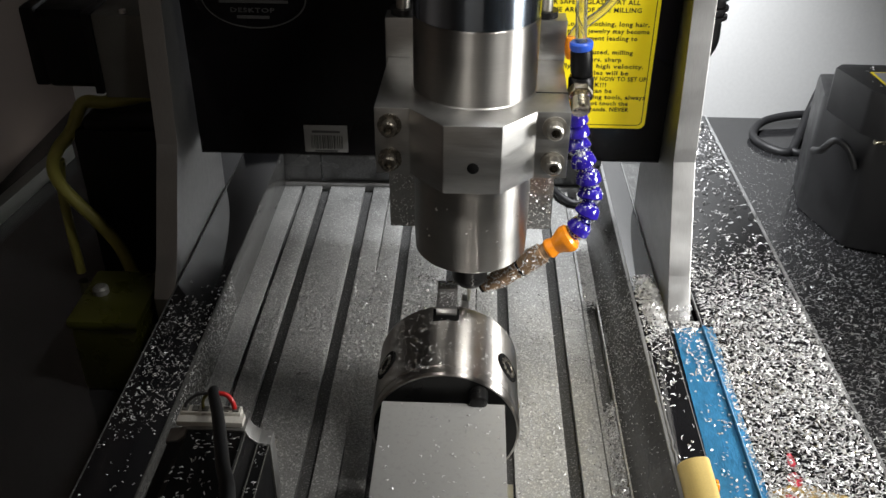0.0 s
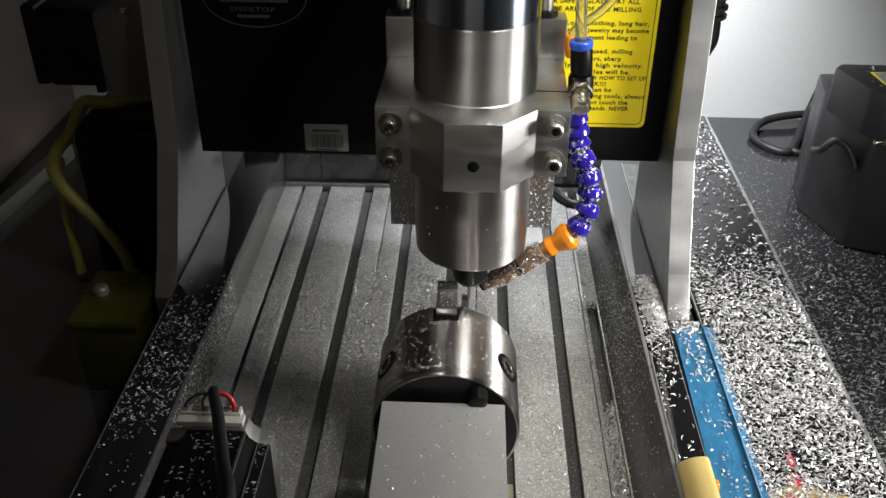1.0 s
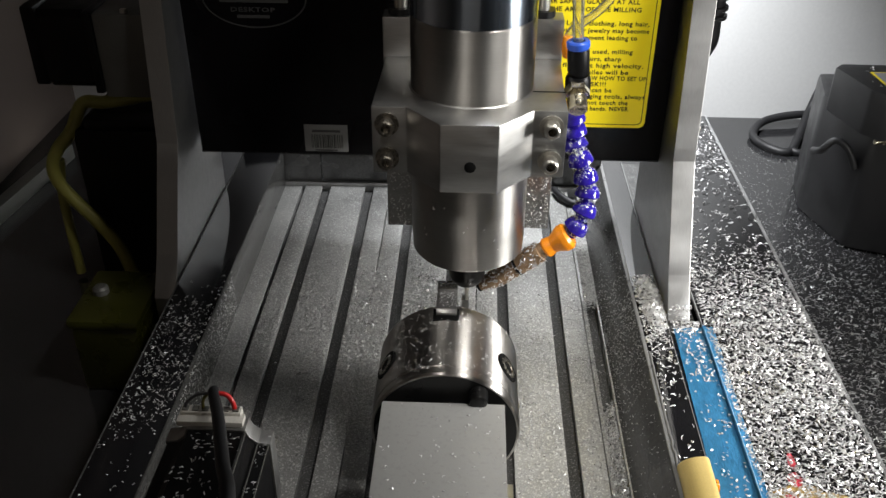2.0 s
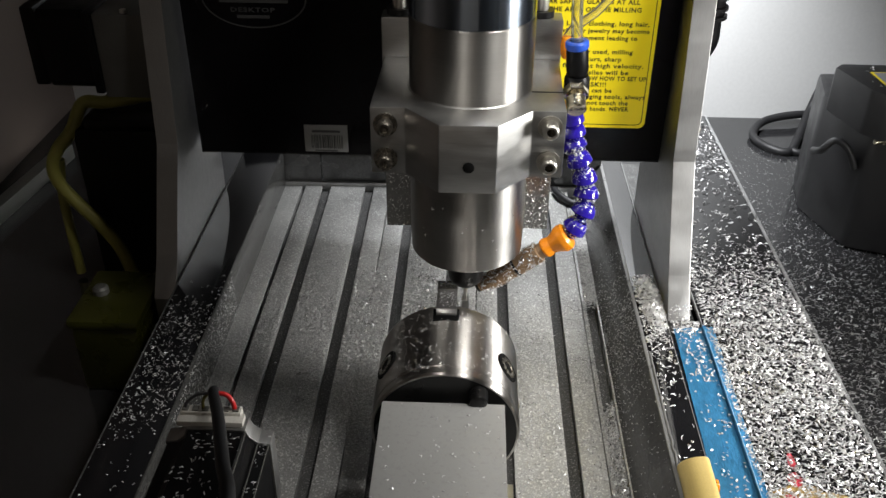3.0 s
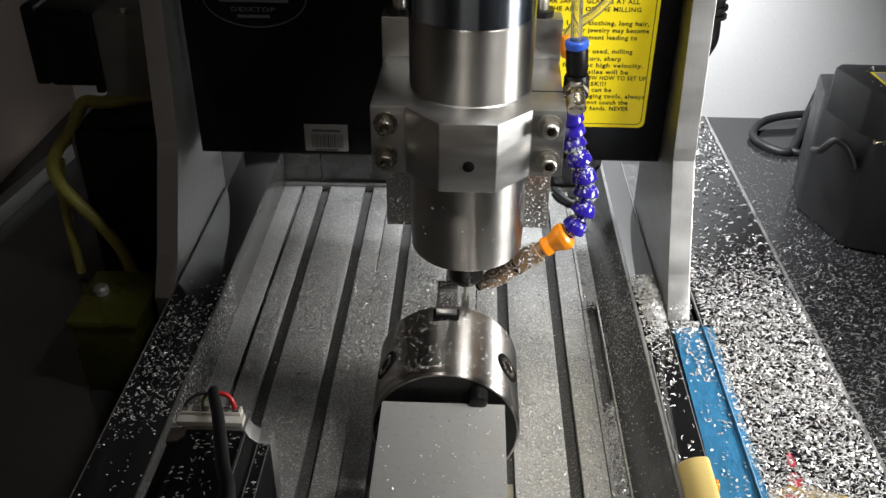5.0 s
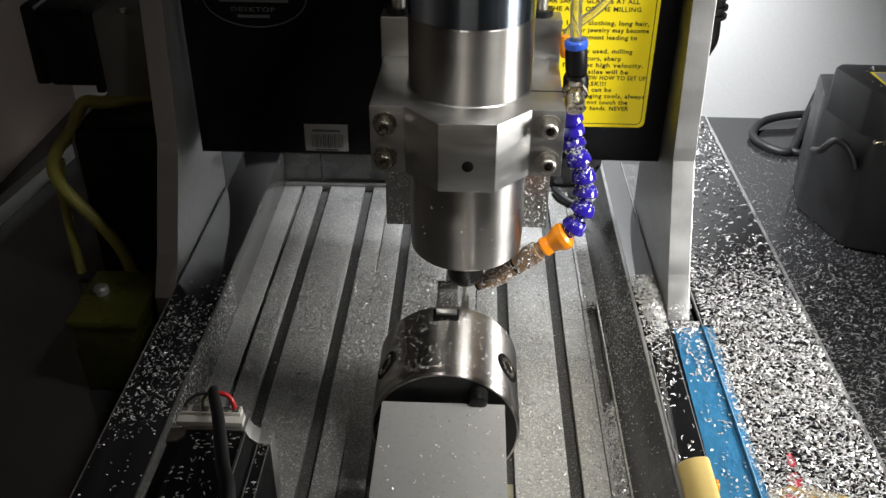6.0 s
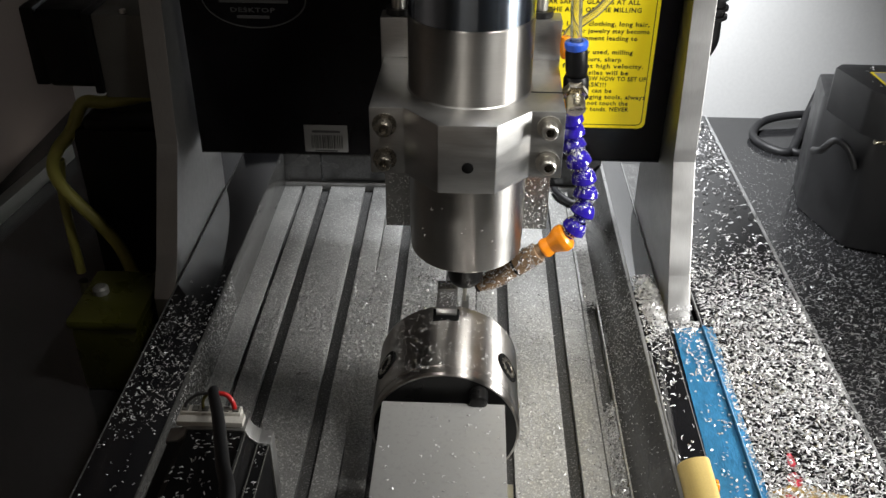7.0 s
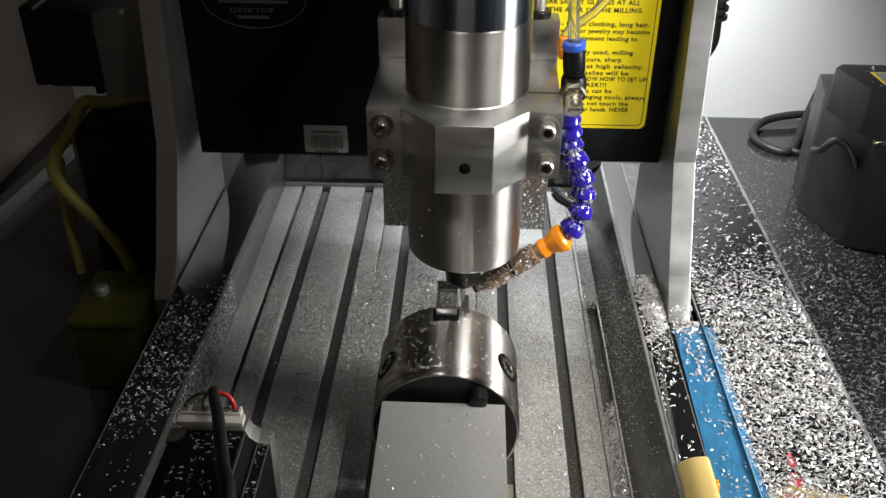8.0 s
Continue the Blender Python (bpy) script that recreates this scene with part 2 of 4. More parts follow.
def tube(points, radius, seg=12, steps=8, bm=None):
    bm = bm or bmesh.new()
    path = curve_through(points, steps)
    rings, up = [], Vector((0.31, 0.2, 0.93))
    for i, p in enumerate(path):
        d = (path[min(i + 1, len(path) - 1)] - path[max(i - 1, 0)]).normalized()
        a = d.cross(up).normalized()
        b = d.cross(a)
        up = b if b.dot(up) > 0 else -b
        r = radius[0] + (radius[1] - radius[0]) * i / (len(path) - 1) if isinstance(radius, tuple) else radius
        rings.append([bm.verts.new(p + r * (a * math.cos(2 * math.pi * k / seg) + b * math.sin(2 * math.pi * k / seg))) for k in range(seg)])
    for a, b in zip(rings, rings[1:]):
        for k in range(seg):
            bm.faces.new((a[k], a[(k + 1) % seg], b[(k + 1) % seg], b[k]))
    bm.faces.new(rings[0])
    bm.faces.new(rings[-1])
    bmesh.ops.recalc_face_normals(bm, faces=bm.faces)
    return smooth(bm, 60)


def socket_screw(parent, at, facing, head=0.0051, height=0.0095, mat=None, washer=True):
    """A cap screw: knurled head with a hexagon socket, and a washer under it."""
    mat = mat or M_BRIGHT
    m = along(at, Vector(at) + Vector(facing))
    h, b = height, head
    s = part("screw", lathe([(0, 0), (b, 0), (b, h - 0.001), (b - 0.001, h), (b * 0.56, h), (b * 0.52, h - 0.0008)], m, 32), mat, parent)
    part("socket", lathe([(b * 0.57, h - 0.0003), (b * 0.52, h - 0.003), (0, h - 0.003)], m, 6), M_OILY, s, "dark hexagon socket")
    if washer:
        part("washer", lathe([(b * 0.8, 0), (b * 1.5, 0), (b * 1.5, 0.0014), (b * 0.8, 0.0014)], m, 32), mat, s)
    return s


def text_mesh(body, size, x_right, z_base, y, width=0.0):
    """Words in the built-in font, standing on the plane y, ending at x_right."""
    cu = bpy.data.curves.new("words", "FONT")
    cu.body, cu.size, cu.align_x, cu.extrude, cu.resolution_u, cu.offset = body, size, "RIGHT", 0.00008, 2, size * 0.018
    cu.space_character = 1.12
    tmp = new("words", cu)
    bpy.context.view_layer.update()
    me = bpy.data.meshes.new_from_object(tmp.evaluated_get(bpy.context.evaluated_depsgraph_get()))
    bpy.data.objects.remove(tmp)
    bpy.data.curves.remove(cu)
    stretch = 1.0
    if width and len(me.vertices):
        xs = [v.co.x for v in me.vertices]
        stretch = width / (max(xs) - min(xs))
    me.transform(Matrix.Translation((x_right, y, z_base)) @ pose(0, 0, 0, 90) @ Matrix.Diagonal((stretch, 0.88, 1, 1)))
    return me


def chips(name, n, place, length, width, mat, parent=None, seed=1, label="", category="", curl=0.35, flat=0.35, lie=None):
    """n curled slivers of metal; place(rng) gives each one's point and normal, lie the spread of their heading about x."""
    rng = np.random.default_rng(seed)
    verts, faces = [], []
    for i in range(n):
        p, nv = place(rng)
        nv = Vector(nv)
        head = rng.uniform(0, 6.283) if lie is None or rng.uniform() < 0.25 else rng.normal(0, lie)
        q = nv.to_track_quat("Z", "Y") @ Quaternion((0, 0, 1), head) @ Quaternion((1, 0, 0), rng.normal(0, flat)) @ Quaternion((0, 1, 0), rng.normal(0, flat * 0.6))
        a = length * rng.uniform(0.5, 1.25) / 2
        w = width * rng.uniform(0.6, 1.3) / 2
        c = curl * a * rng.uniform(0.2, 1.0)
        bend = a * rng.normal(0, 0.35)
        k = len(verts)
        p = Vector(p) + nv * (abs(w) * 0.5)
        for u, thin, h, side in ((-a, 0.3, -c * 0.5, bend), (-a * 0.4, 0.95, c * 0.7, -bend * 0.3), (a * 0.4, 1.0, c, -bend * 0.3), (a, 0.25, -c * 0.3, bend)):
            verts.append(tuple(p + q @ Vector((u, side - w * thin, h))))
            verts.append(tuple(p + q @ Vector((u, side + w * thin, h + w * 0.5))))
        faces += [(k, k + 2, k + 3, k + 1), (k + 2, k + 4, k + 5, k + 3), (k + 4, k + 6, k + 7, k + 5)]
    me = bpy.data.meshes.new(name)
    me.from_pydata(verts, [], faces)
    ob = part_mesh(name, me, mat, parent, label)
    if parent is None:
        tagged(ob, label, category, kind="stuff")
    else:
        ob["kind"] = "stuff"
    return ob


def on_rect(x0, x1, y0, y1, z, bias=None):
    def place(rng):
        for _ in range(60):
            x, y = rng.uniform(x0, x1), rng.uniform(y0, y1)
            if bias is None or rng.uniform() < bias(x, y):
                break
        return (x, y, z), (0, 0, 1)
    return place


# ---------------------------------------------------------------- room
CX = -0.0405          # middle of the machine bed
GROUND_Z = -0.05


def build_room():
    tagged(solo("ground", box(-0.80, 1.30, -1.6, 0.75, GROUND_Z - 0.03, GROUND_Z, 0), M_GROUND, "glossy black table top", "table top", kind="structure"))
    solo("wall_north", box(-0.80, 1.30, 0.70, 0.74, GROUND_Z, 1.5, 0), M_WALL, "white painted wall behind the machine", "wall", kind="structure")
    solo("wall_west", box(-0.64, -0.60, -1.6, 0.70, GROUND_Z, 1.5, 0), M_SHADEWALL, "taupe wall with deep shade in its colour", "wall", kind="structure")
    # Unseen white wall, added as a broad reflection for the spindle and chuck.
    solo("wall_east", box(0.80, 0.84, -0.75, 0.70, GROUND_Z, 1.5, 0), M_WALL, "unseen white wall added for its reflection in the metal", "wall", kind="structure")
    # Unseen walls and ceiling close the room, kept dark to limit bounce.
    solo("wall_east_front", box(1.20, 1.24, -1.6, -0.75, GROUND_Z, 1.5, 0), M_DARKWALL, "dark grey wall", "wall", kind="structure")
    solo("wall_return", box(0.84, 1.20, -0.79, -0.75, GROUND_Z, 1.5, 0), M_DARKWALL, "dark grey wall", "wall", kind="structure")
    # the unseen side behind the camera is left open to let world light in
    solo("wall_south", box(0.30, 1.30, -1.64, -1.60, GROUND_Z, 1.5, 0), M_DARKWALL, "unseen dark grey wall beside the opening added for fill", "wall", kind="structure")
    solo("wall_south_head", box(-0.80, 0.2995, -1.64, -1.60, 1.30, 1.5, 0), M_DARKWALL, "unseen dark grey wall above the opening added for fill", "wall", kind="structure")
    solo("ceiling", box(-0.80, 1.30, -1.64, 0.74, 1.5, 1.53, 0), M_DARKWALL, "dark grey ceiling", "ceiling", kind="structure")


# ---------------------------------------------------------------- machine bed
BED_Y0, BED_Y1 = -0.45, 0.366
SLOTS = (-0.125, -0.075, -0.025, 0.025, 0.075, 0.125)


def build_bed():
    bed = thing("machine_bed", (CX, 0, -0.02), "dusty aluminium T-slot machine bed strewn with fine chips", "machine bed")
    half = 0.0052
    for k in range(3):
        x0, x1 = CX - 0.150 + 0.1 * k + 0.0006, CX - 0.150 + 0.1 * (k + 1) - 0.0006
        xs = [CX + s for s in SLOTS[2 * k:2 * k + 2]]
        pts = [(x0, -0.02), (x1, -0.02), (x1, 0)]
        for x in reversed(xs):
            pts += [(x + half, 0), (x + half, -0.005), (x + 0.009, -0.005), (x + 0.009, -0.013),
                    (x - 0.009, -0.013), (x - 0.009, -0.005), (x - half, -0.005), (x - half, 0)]
        pts += [(x0, 0)]
        part("extrusion", prism(pts, "y", BED_Y0, BED_Y1, 0.0004), M_BED, bed)
        for x in xs:
            part("slot_floor", box(x - 0.0088, x + 0.0088, BED_Y0 + 0.002, BED_Y1 - 0.001, -0.0128, -0.0062, 0), M_SHADEBLACK, bed, "chip-flecked slot bottom darkened for shade")
    part("gap_fill", box(0.1136, 0.1235, BED_Y0, BED_Y1, -0.02, -0.009, 0), M_SHADEBLACK, bed, "chip-flecked gap bottom darkened for shade")
    part("gap_fill", box(CX - 0.1530, CX - 0.1505, BED_Y0, BED_Y1, -0.02, -0.006, 0), M_SHADEBLACK, bed, "chip-flecked gap bottom darkened for shade")
    part("side_rail", box(CX - 0.180, CX - 0.1535, BED_Y0, BED_Y1, -0.02, -0.001, 0.0006), M_BED, bed)
    part("side_rail", box(0.1237, 0.1480, BED_Y0, BED_Y1, -0.02, -0.001, 0.0006), M_BED, bed)
    part("edge_strip", box(0.1097, 0.1134, BED_Y0, BED_Y1, -0.02, -0.0005, 0.0006), M_BED, bed)

    rear = thing("rear_end_plate", (CX, 0.39, -0.02), "aluminium end plate with dark reflections in its tone", "end plate")
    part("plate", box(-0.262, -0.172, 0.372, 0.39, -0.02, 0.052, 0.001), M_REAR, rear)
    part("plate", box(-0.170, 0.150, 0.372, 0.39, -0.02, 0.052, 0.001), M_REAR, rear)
    part("ledge", box(-0.240, 0.150, 0.3665, 0.3715, -0.02, 0.004, 0.0006), M_ALU, rear, "bright aluminium ledge")

    solo("cable", tube([(0.098, 0.362, 0.004), (0.103, 0.345, 0.006), (0.118, 0.33, 0.0045), (0.132, 0.34, 0.0045), (0.140, 0.362, 0.006)], 0.004, 10), M_RUBBER, "short black cable behind the hose on the bed", "cable")
    # decks of black acrylic on both sides, each on an upright skirt
    dr = thing("deck_inner", (0.162, 0, 0.0), "narrow black acrylic deck beside the bed, littered with chips", "deck")
    part("top", box(0.1515, 0.1745, BED_Y0, 0.40, 0.0275, 0.0305, 0.0004), M_ACRYL, dr)
    part("skirt", prism([(0.1252, -0.0008), (0.1289, -0.0008), (0.1515, 0.0270), (0.1515, 0.0305), (0.1482, 0.0305)], "y", BED_Y0, 0.40, 0.0003), M_SKIRT, dr, "glossy sloping grey skirt dusted with swarf")
    bead = [(0.1522 + 0.0009 * noise.noise((k * 1.1, 5.1, 0)), -0.17 + k * 0.006, 0.0314 + 0.0006 * noise.noise((k * 1.7, 2.0, 0))) for k in range(35)]
    part("sealant", tube(bead, 0.0011, 8, 3), M_SEAL, dr, "lumpy bead of cloudy sealant")
    part("top_edge", box(0.1483, 0.1514, BED_Y0, 0.40, 0.0306, 0.0318, 0.0005), M_SEAL, dr, "cloudy grey top edge")
    part("rim", box(0.1738, 0.1745, BED_Y0, 0.40, 0.0306, 0.0309, 0), M_SEAL, dr)
    part("foot", box(0.158, 0.166, BED_Y0, 0.40, GROUND_Z, 0.0275, 0), M_SHADEBLACK, dr)
    do = thing("deck_outer", (0.25, 0, 0.0), "wide black acrylic deck covered in aluminium chips", "deck")
    part("top", box(0.2045, 0.2975, BED_Y0, 0.520, 0.0275, 0.0305, 0.0004), M_ACRYL, do)
    part("rim", box(0.2975, 0.2998, BED_Y0, 0.520, 0.012, 0.0310, 0.0004), M_WORNEDGE, do, "scratched cut edge")
    part("rim", box(0.2036, 0.2045, -0.20, 0.520, 0.0275, 0.0309, 0.0002), M_EDGE, do, "bright scratched cut edge")
    part("foot", box(0.236, 0.246, BED_Y0, 0.50, GROUND_Z, 0.0275, 0), M_SHADEBLACK, do)
    bead = [(0.2968 + 0.0004 * noise.noise((k * 0.9, 3.1, 0)), -0.30 + k * 0.0165, 0.0308 + 0.0004 * noise.noise((k * 1.3, 8.0, 0))) for k in range(49)]
    part("sealant", tube(bead, 0.0006, 8, 3), M_SEAL, do, "uneven bead of cloudy sealant")
    dl = thing("deck_left", (-0.23, 0, 0.0), "black acrylic deck with scattered small chips", "deck")
    part("top", box(-0.2570, -0.2155, BED_Y0, 0.37, 0.0395, 0.0425, 0.0004), M_ACRYL, dl)
    # The left rim takes the near-black so that it reads as shaded.
    part("rim", box(-0.2580, -0.2570, BED_Y0, 0.37, 0.0395, 0.0429, 0.0002), M_SHADEBLACK, dl, "thin cut edge darkened for shade")
    part("skirt", box(-0.2155, -0.2140, BED_Y0, 0.37, -0.02, 0.0428, 0.0003), M_SHADESKIRT, dl, "scuffed skirt darkened for shade, dusted with swarf")
    part("foot", box(-0.235, -0.225, BED_Y0, 0.37, GROUND_Z, 0.0395, 0), M_SHADEBLACK, dl)
    part("beam", box(-0.15, -0.11, BED_Y0, 0.36, GROUND_Z, -0.0205, 0.001), M_DARKSTEEL, bed, "dark steel base beam")
    part("beam", box(0.03, 0.07, BED_Y0, 0.36, GROUND_Z, -0.0205, 0.001), M_DARKSTEEL, bed, "dark steel base beam")


# ---------------------------------------------------------------- gantry
COVER_Y = 0.200


def build_gantry():
    g = thing("gantry", (CX, 0.2, 0.0), "gantry of thick brushed aluminium plates with a black cover", "machine gantry")
    side = [(0.080, -0.005), (0.080, 0.030), (0.103, 0.062), (0.150, 0.149), (0.168, 0.285), (0.175, 0.42), (0.288, 0.42), (0.288, 0.14), (0.286, -0.005)]
    part("side_plate", prism(side, "x", 0.1755, 0.1945, 0.0005, 12), M_PLATE, g)
    side_l = [(y + (0.012 if y < 0.2 else -0.003), z) for y, z in side]
    part("side_plate", prism(side_l, "x", -0.2785, -0.2595, 0.0005, 12), M_PLATE, g)
    cov = part("cover_panel", box(-0.2515, 0.1748, COVER_Y, 0.285, 0.124, 0.43, 0.0012), M_COVER, g, "glossy black painted cover")
    # warning sign, its words, and other stickers
    y = COVER_Y - 0.0006

    def sticker(x0, x1, z0, z1, r, yy, t=0.0004):
        pts = []
        for cx, cz, a0 in ((x1 - r, z1 - r, 0), (x0 + r, z1 - r, 90), (x0 + r, z0 + r, 180), (x1 - r, z0 + r, 270)):
            pts += [(cx + r * math.cos(radians(a0 + 15 * k)), cz + r * math.sin(radians(a0 + 15 * k))) for k in range(7)]
        return prism(pts, "y", yy, yy + t, 0)
    sign = part("warning_sign", sticker(-0.02, 0.1568, 0.157, 0.41, 0.006, y), M_YELLOW, g, "yellow warning sign with black lettering")
    part("border", sticker(-0.017, 0.1538, 0.160, 0.407, 0.005, y - 0.0003, 0.0003), M_INK, sign, "thin black border line")
    part("field", sticker(-0.0162, 0.1530, 0.1608, 0.4062, 0.0045, y - 0.0006, 0.0003), M_YELLOW, sign)
    words = (("WEAR SAFETY GLASSES AT ALL", 0.1377, 0.2708, 0), ("IN THE AREA OF THE MILLING", 0.1399, 0.2641, 0),
             ("NO - Loose clothing, long hair,", 0.1481, 0.2521, 0), ("wires or jewelry may become", 0.1487, 0.2459, 0),
             ("equipment leading to", 0.1392, 0.2396, 0), ("improperly used, milling", 0.1366, 0.2273, 0),
             ("occurs, sharp", 0.1276, 0.2207, 0), ("fly off at high velocity.", 0.1475, 0.2146, 0),
             ("missiles will be", 0.1350, 0.2085, 0), ("KNOW HOW TO SET UP", 0.1512, 0.2030, 0), ("MASK!!!", 0.1170, 0.1974, 0),
             ("cutters can be", 0.1222, 0.1918, 0), ("changing tools, always", 0.1523, 0.1860, 0), ("do not touch the", 0.1378, 0.1800, 0),
             ("your hands. NEVER", 0.1388, 0.1742, 0))
    for w, xr, zb, _ in words:
        caps = w.isupper()
        n = len(w)
        part_mesh("lettering", text_mesh(w, 0.0063, xr + 0.0015, zb - 0.0006, y - 0.0008, n * (0.0033 if caps else 0.0028)), M_INK, sign)
    lab = part("barcode_label", box(-0.1533, -0.1131, COVER_Y - 0.0005, COVER_Y - 0.0001, 0.1264, 0.1534, 0), M_LABEL, g, "grey paper label with a barcode")
    rng = random.Random(4)
    x = -0.1470
    while x < -0.1175:
        w = rng.choice((0.0004, 0.0006, 0.0010))
        part("bar", box(x, x + w, COVER_Y - 0.0008, COVER_Y - 0.0005, 0.1300, 0.1435, 0), M_INK, lab)
        x += w + rng.choice((0.0005, 0.0007, 0.0012))
    part("print_line", box(-0.1460, -0.1200, COVER_Y - 0.0008, COVER_Y - 0.0005, 0.1460, 0.1482, 0), M_GREYINK, lab)
    part("print_line", box(-0.1440, -0.1230, COVER_Y - 0.0008, COVER_Y - 0.0005, 0.1270, 0.1284, 0), M_GREYINK, lab)
    ring = bmesh.new()
    for k in range(64):
        a0, a1 = 2 * math.pi * k / 64, 2 * math.pi * (k + 1) / 64
        quad = [ring.verts.new((-0.187 + rx * math.cos(a), COVER_Y - 0.0005, 0.2705 + rz * math.sin(a)))
                for a, rx, rz in ((a0, 0.0452, 0.0272), (a1, 0.0452, 0.0272), (a1, 0.0439, 0.0259), (a0, 0.0439, 0.0259))]
        ring.faces.new(quad)
    emblem = part("emblem", ring, M_GREYINK, g, "oval maker's emblem in thin grey print")
    for z, a, b in ((0.2695, -0.217, -0.158), (0.2655, -0.217, -0.158), (0.2520, -0.203, -0.175)):
        part("print_line", box(a, b, COVER_Y - 0.0006, COVER_Y - 0.0002, z, z + 0.0026, 0), M_GREYINK, emblem)
    part_mesh("lettering", text_mesh("DESKTOP", 0.0062, -0.170, 0.2575, COVER_Y - 0.0005, 0.038), M_GREYINK, emblem)
    part("cover_edge", box(-0.2515, 0.1748, COVER_Y + 0.001, 0.285, 0.1225, 0.1238, 0), M_DARKSTEEL, g)
    # drive motor on its mounting block, outside the plate
    mb = part("motor_block", box(-0.327, -0.280, 0.19, 0.25, 0.180, 0.256, 0.002), M_MOUNT, g, "grey cast motor mount")
    part("motor_flange", box(-0.3350, -0.3272, 0.188, 0.252, 0.184, 0.258, 0.002), M_BLACKPL, mb)
    mo = part("motor_body", prism([(0.190, 0.194), (0.196, 0.188), (0.244, 0.188), (0.250, 0.194), (0.250, 0.252), (0.244, 0.258), (0.196, 0.258), (0.190, 0.252)], "x", -0.376, -0.3352, 0.001), M_BLACKPL, g, "black stepper motor body")
    part("motor_cap", box(-0.3890, -0.3762, 0.191, 0.249, 0.190, 0.261, 0.003), M_BLACKPL, mo)
    part("bolt", lathe([(0, 0), (0.003, 0), (0.003, 0.003), (0, 0.003)], along((-0.300, 0.195, 0.2562), (-0.300, 0.195, 0.3)), 12), M_BRIGHT, g)
    # ribbed cable guard outside the other plate
    guard = part("cable_guard", tube([(0.206, 0.26, 0.40), (0.2150, 0.25, 0.30), (0.2130, 0.25, 0.248), (0.2135, 0.25, 0.236), (0.2135, 0.25, 0.222), (0.2060, 0.25, 0.206)], (0.011, 0.0095), 14, 10), M_BLACKPL, g, "black ribbed cable guard")
    for z in (0.246, 0.254, 0.264, 0.278, 0.292):
        part("rib", lathe([(0.010, -0.002), (0.0148, -0.0015), (0.0148, 0.0015), (0.010, 0.002)], Matrix.Translation((0.2125, 0.25, z)), 20), M_BLACKPL, guard)
    part("screw", lathe([(0, 0), (0.003, 0), (0.0025, 0.002), (0, 0.002)], along((0.1945, 0.158, 0.176), (0.25, 0.14, 0.176)), 16), M_BRIGHT, g)
    chips("swarf", 60, lambda r: ((r.uniform(0.176, 0.194), 0.0795, r.uniform(0.031, 0.048)), (0, -1, 0)), 0.0025, 0.0008, M_CHIP, g, 41, "chips clinging to the plate")
    return g


# ---------------------------------------------------------------- spindle head
def build_spindle():
    s = thing("spindle_head", (0, 0, 0.152), "water-cooled milling spindle in a machined aluminium clamp", "spindle")
    X = 0.002
    T = Matrix.Translation((X, 0, 0))
    part("spindle_body", lathe([(0, 0.1535), (0.030, 0.1535), (0.0378, 0.1540), (0.0395, 0.1560), (0.0398, 0.1650), (0.0400, 0.1655), (0.0400, 0.3245), (0.0393, 0.3252), (0, 0.3252)], T, 96), M_STEEL, s, "turned steel spindle body")
    part("upper_sleeve", lathe([(0.0392, 0.3250), (0.0400, 0.3256), (0.0400, 0.44), (0, 0.44)], T, 96), M_POLISH, s, "polished upper sleeve with a blue reflection in its colour")
    nut = part("collet_nut", lathe([(0, 0.1205), (0.0085, 0.1205), (0.0118, 0.1240), (0.0130, 0.1275), (0.0130, 0.1420), (0.0122, 0.1432), (0.0122, 0.1535)], T, 40), M_DARKSTEEL, s, "black collet nut")
    part("shank", lathe([(0, 0.1042), (0.0013, 0.1042), (0.0014, 0.1110), (0.0017, 0.1120), (0.0017, 0.1215), (0, 0.1215)], T, 16), M_BRIGHT, nut, "bright carbide end mill")
    ccl = [(-0.0165, -0.065), (0.0190, -0.065), (0.0405, -0.0415), (0.0615, -0.0415), (0.0615, -0.0120), (0.0600, -0.0115), (0.0615, -0.0110), (0.0630, 0.0475), (-0.0585, 0.0475), (-0.0600, -0.0400), (-0.0380, -0.0400)]
    clamp = part("clamp", prism(ccl, "z", 0.2312, 0.2768, 0.0008), M_ALU, s, "machined aluminium clamp block")
    part("seam", box(0.0405, 0.0620, -0.0118, -0.0110, 0.2765, 0.2772, 0), M_DARKSTEEL, clamp)
    part("collar_groove", lathe([(0.0400, 0.2774), (0.0406, 0.2774), (0.0414, 0.2766)], T, 96), M_ALU, clamp)
    for x, z in ((-0.0505, 0.2655), (-0.0508, 0.2420)):
        socket_screw(s, (x, -0.0402, z), (0, -1, 0), mat=M_OILY)
    for x, z in ((0.0518, 0.2665), (0.0522, 0.2425)):
        socket_screw(s, (x, -0.0417, z), (0, -1, 0))
    # No hole is cut: a flat black disc gives its shade.
    part("set_screw_hole", lathe([(0.0036, 0), (0.0036, 0.0003), (0.0034, 0.0004), (0, 0.0002)], along((0.0020, -0.0651, 0.2490), (0.0020, -0.1, 0.2490)), 28), M_PIT, s, "flat black disc standing in for a shaded threaded hole")
    part("slide_plate", box(-0.0605, 0.0640, 0.0480, 0.0660, 0.139, 0.3045, 0.001), M_ALU, s, "upright aluminium slide plate")
    part("slide_block", box(-0.0500, 0.0500, 0.0662, 0.175, 0.160, 0.40, 0.001), M_DARKSTEEL, s, "dark slide carriage")
    for x in (-0.0484, 0.0494):
        part("rod", lathe([(0, 0.3), (0.0048, 0.3), (0.0048, 0.40), (0, 0.40)], Matrix.Translation((x, 0.058, 0)), 24), M_BRIGHT, s, "polished steel rod")
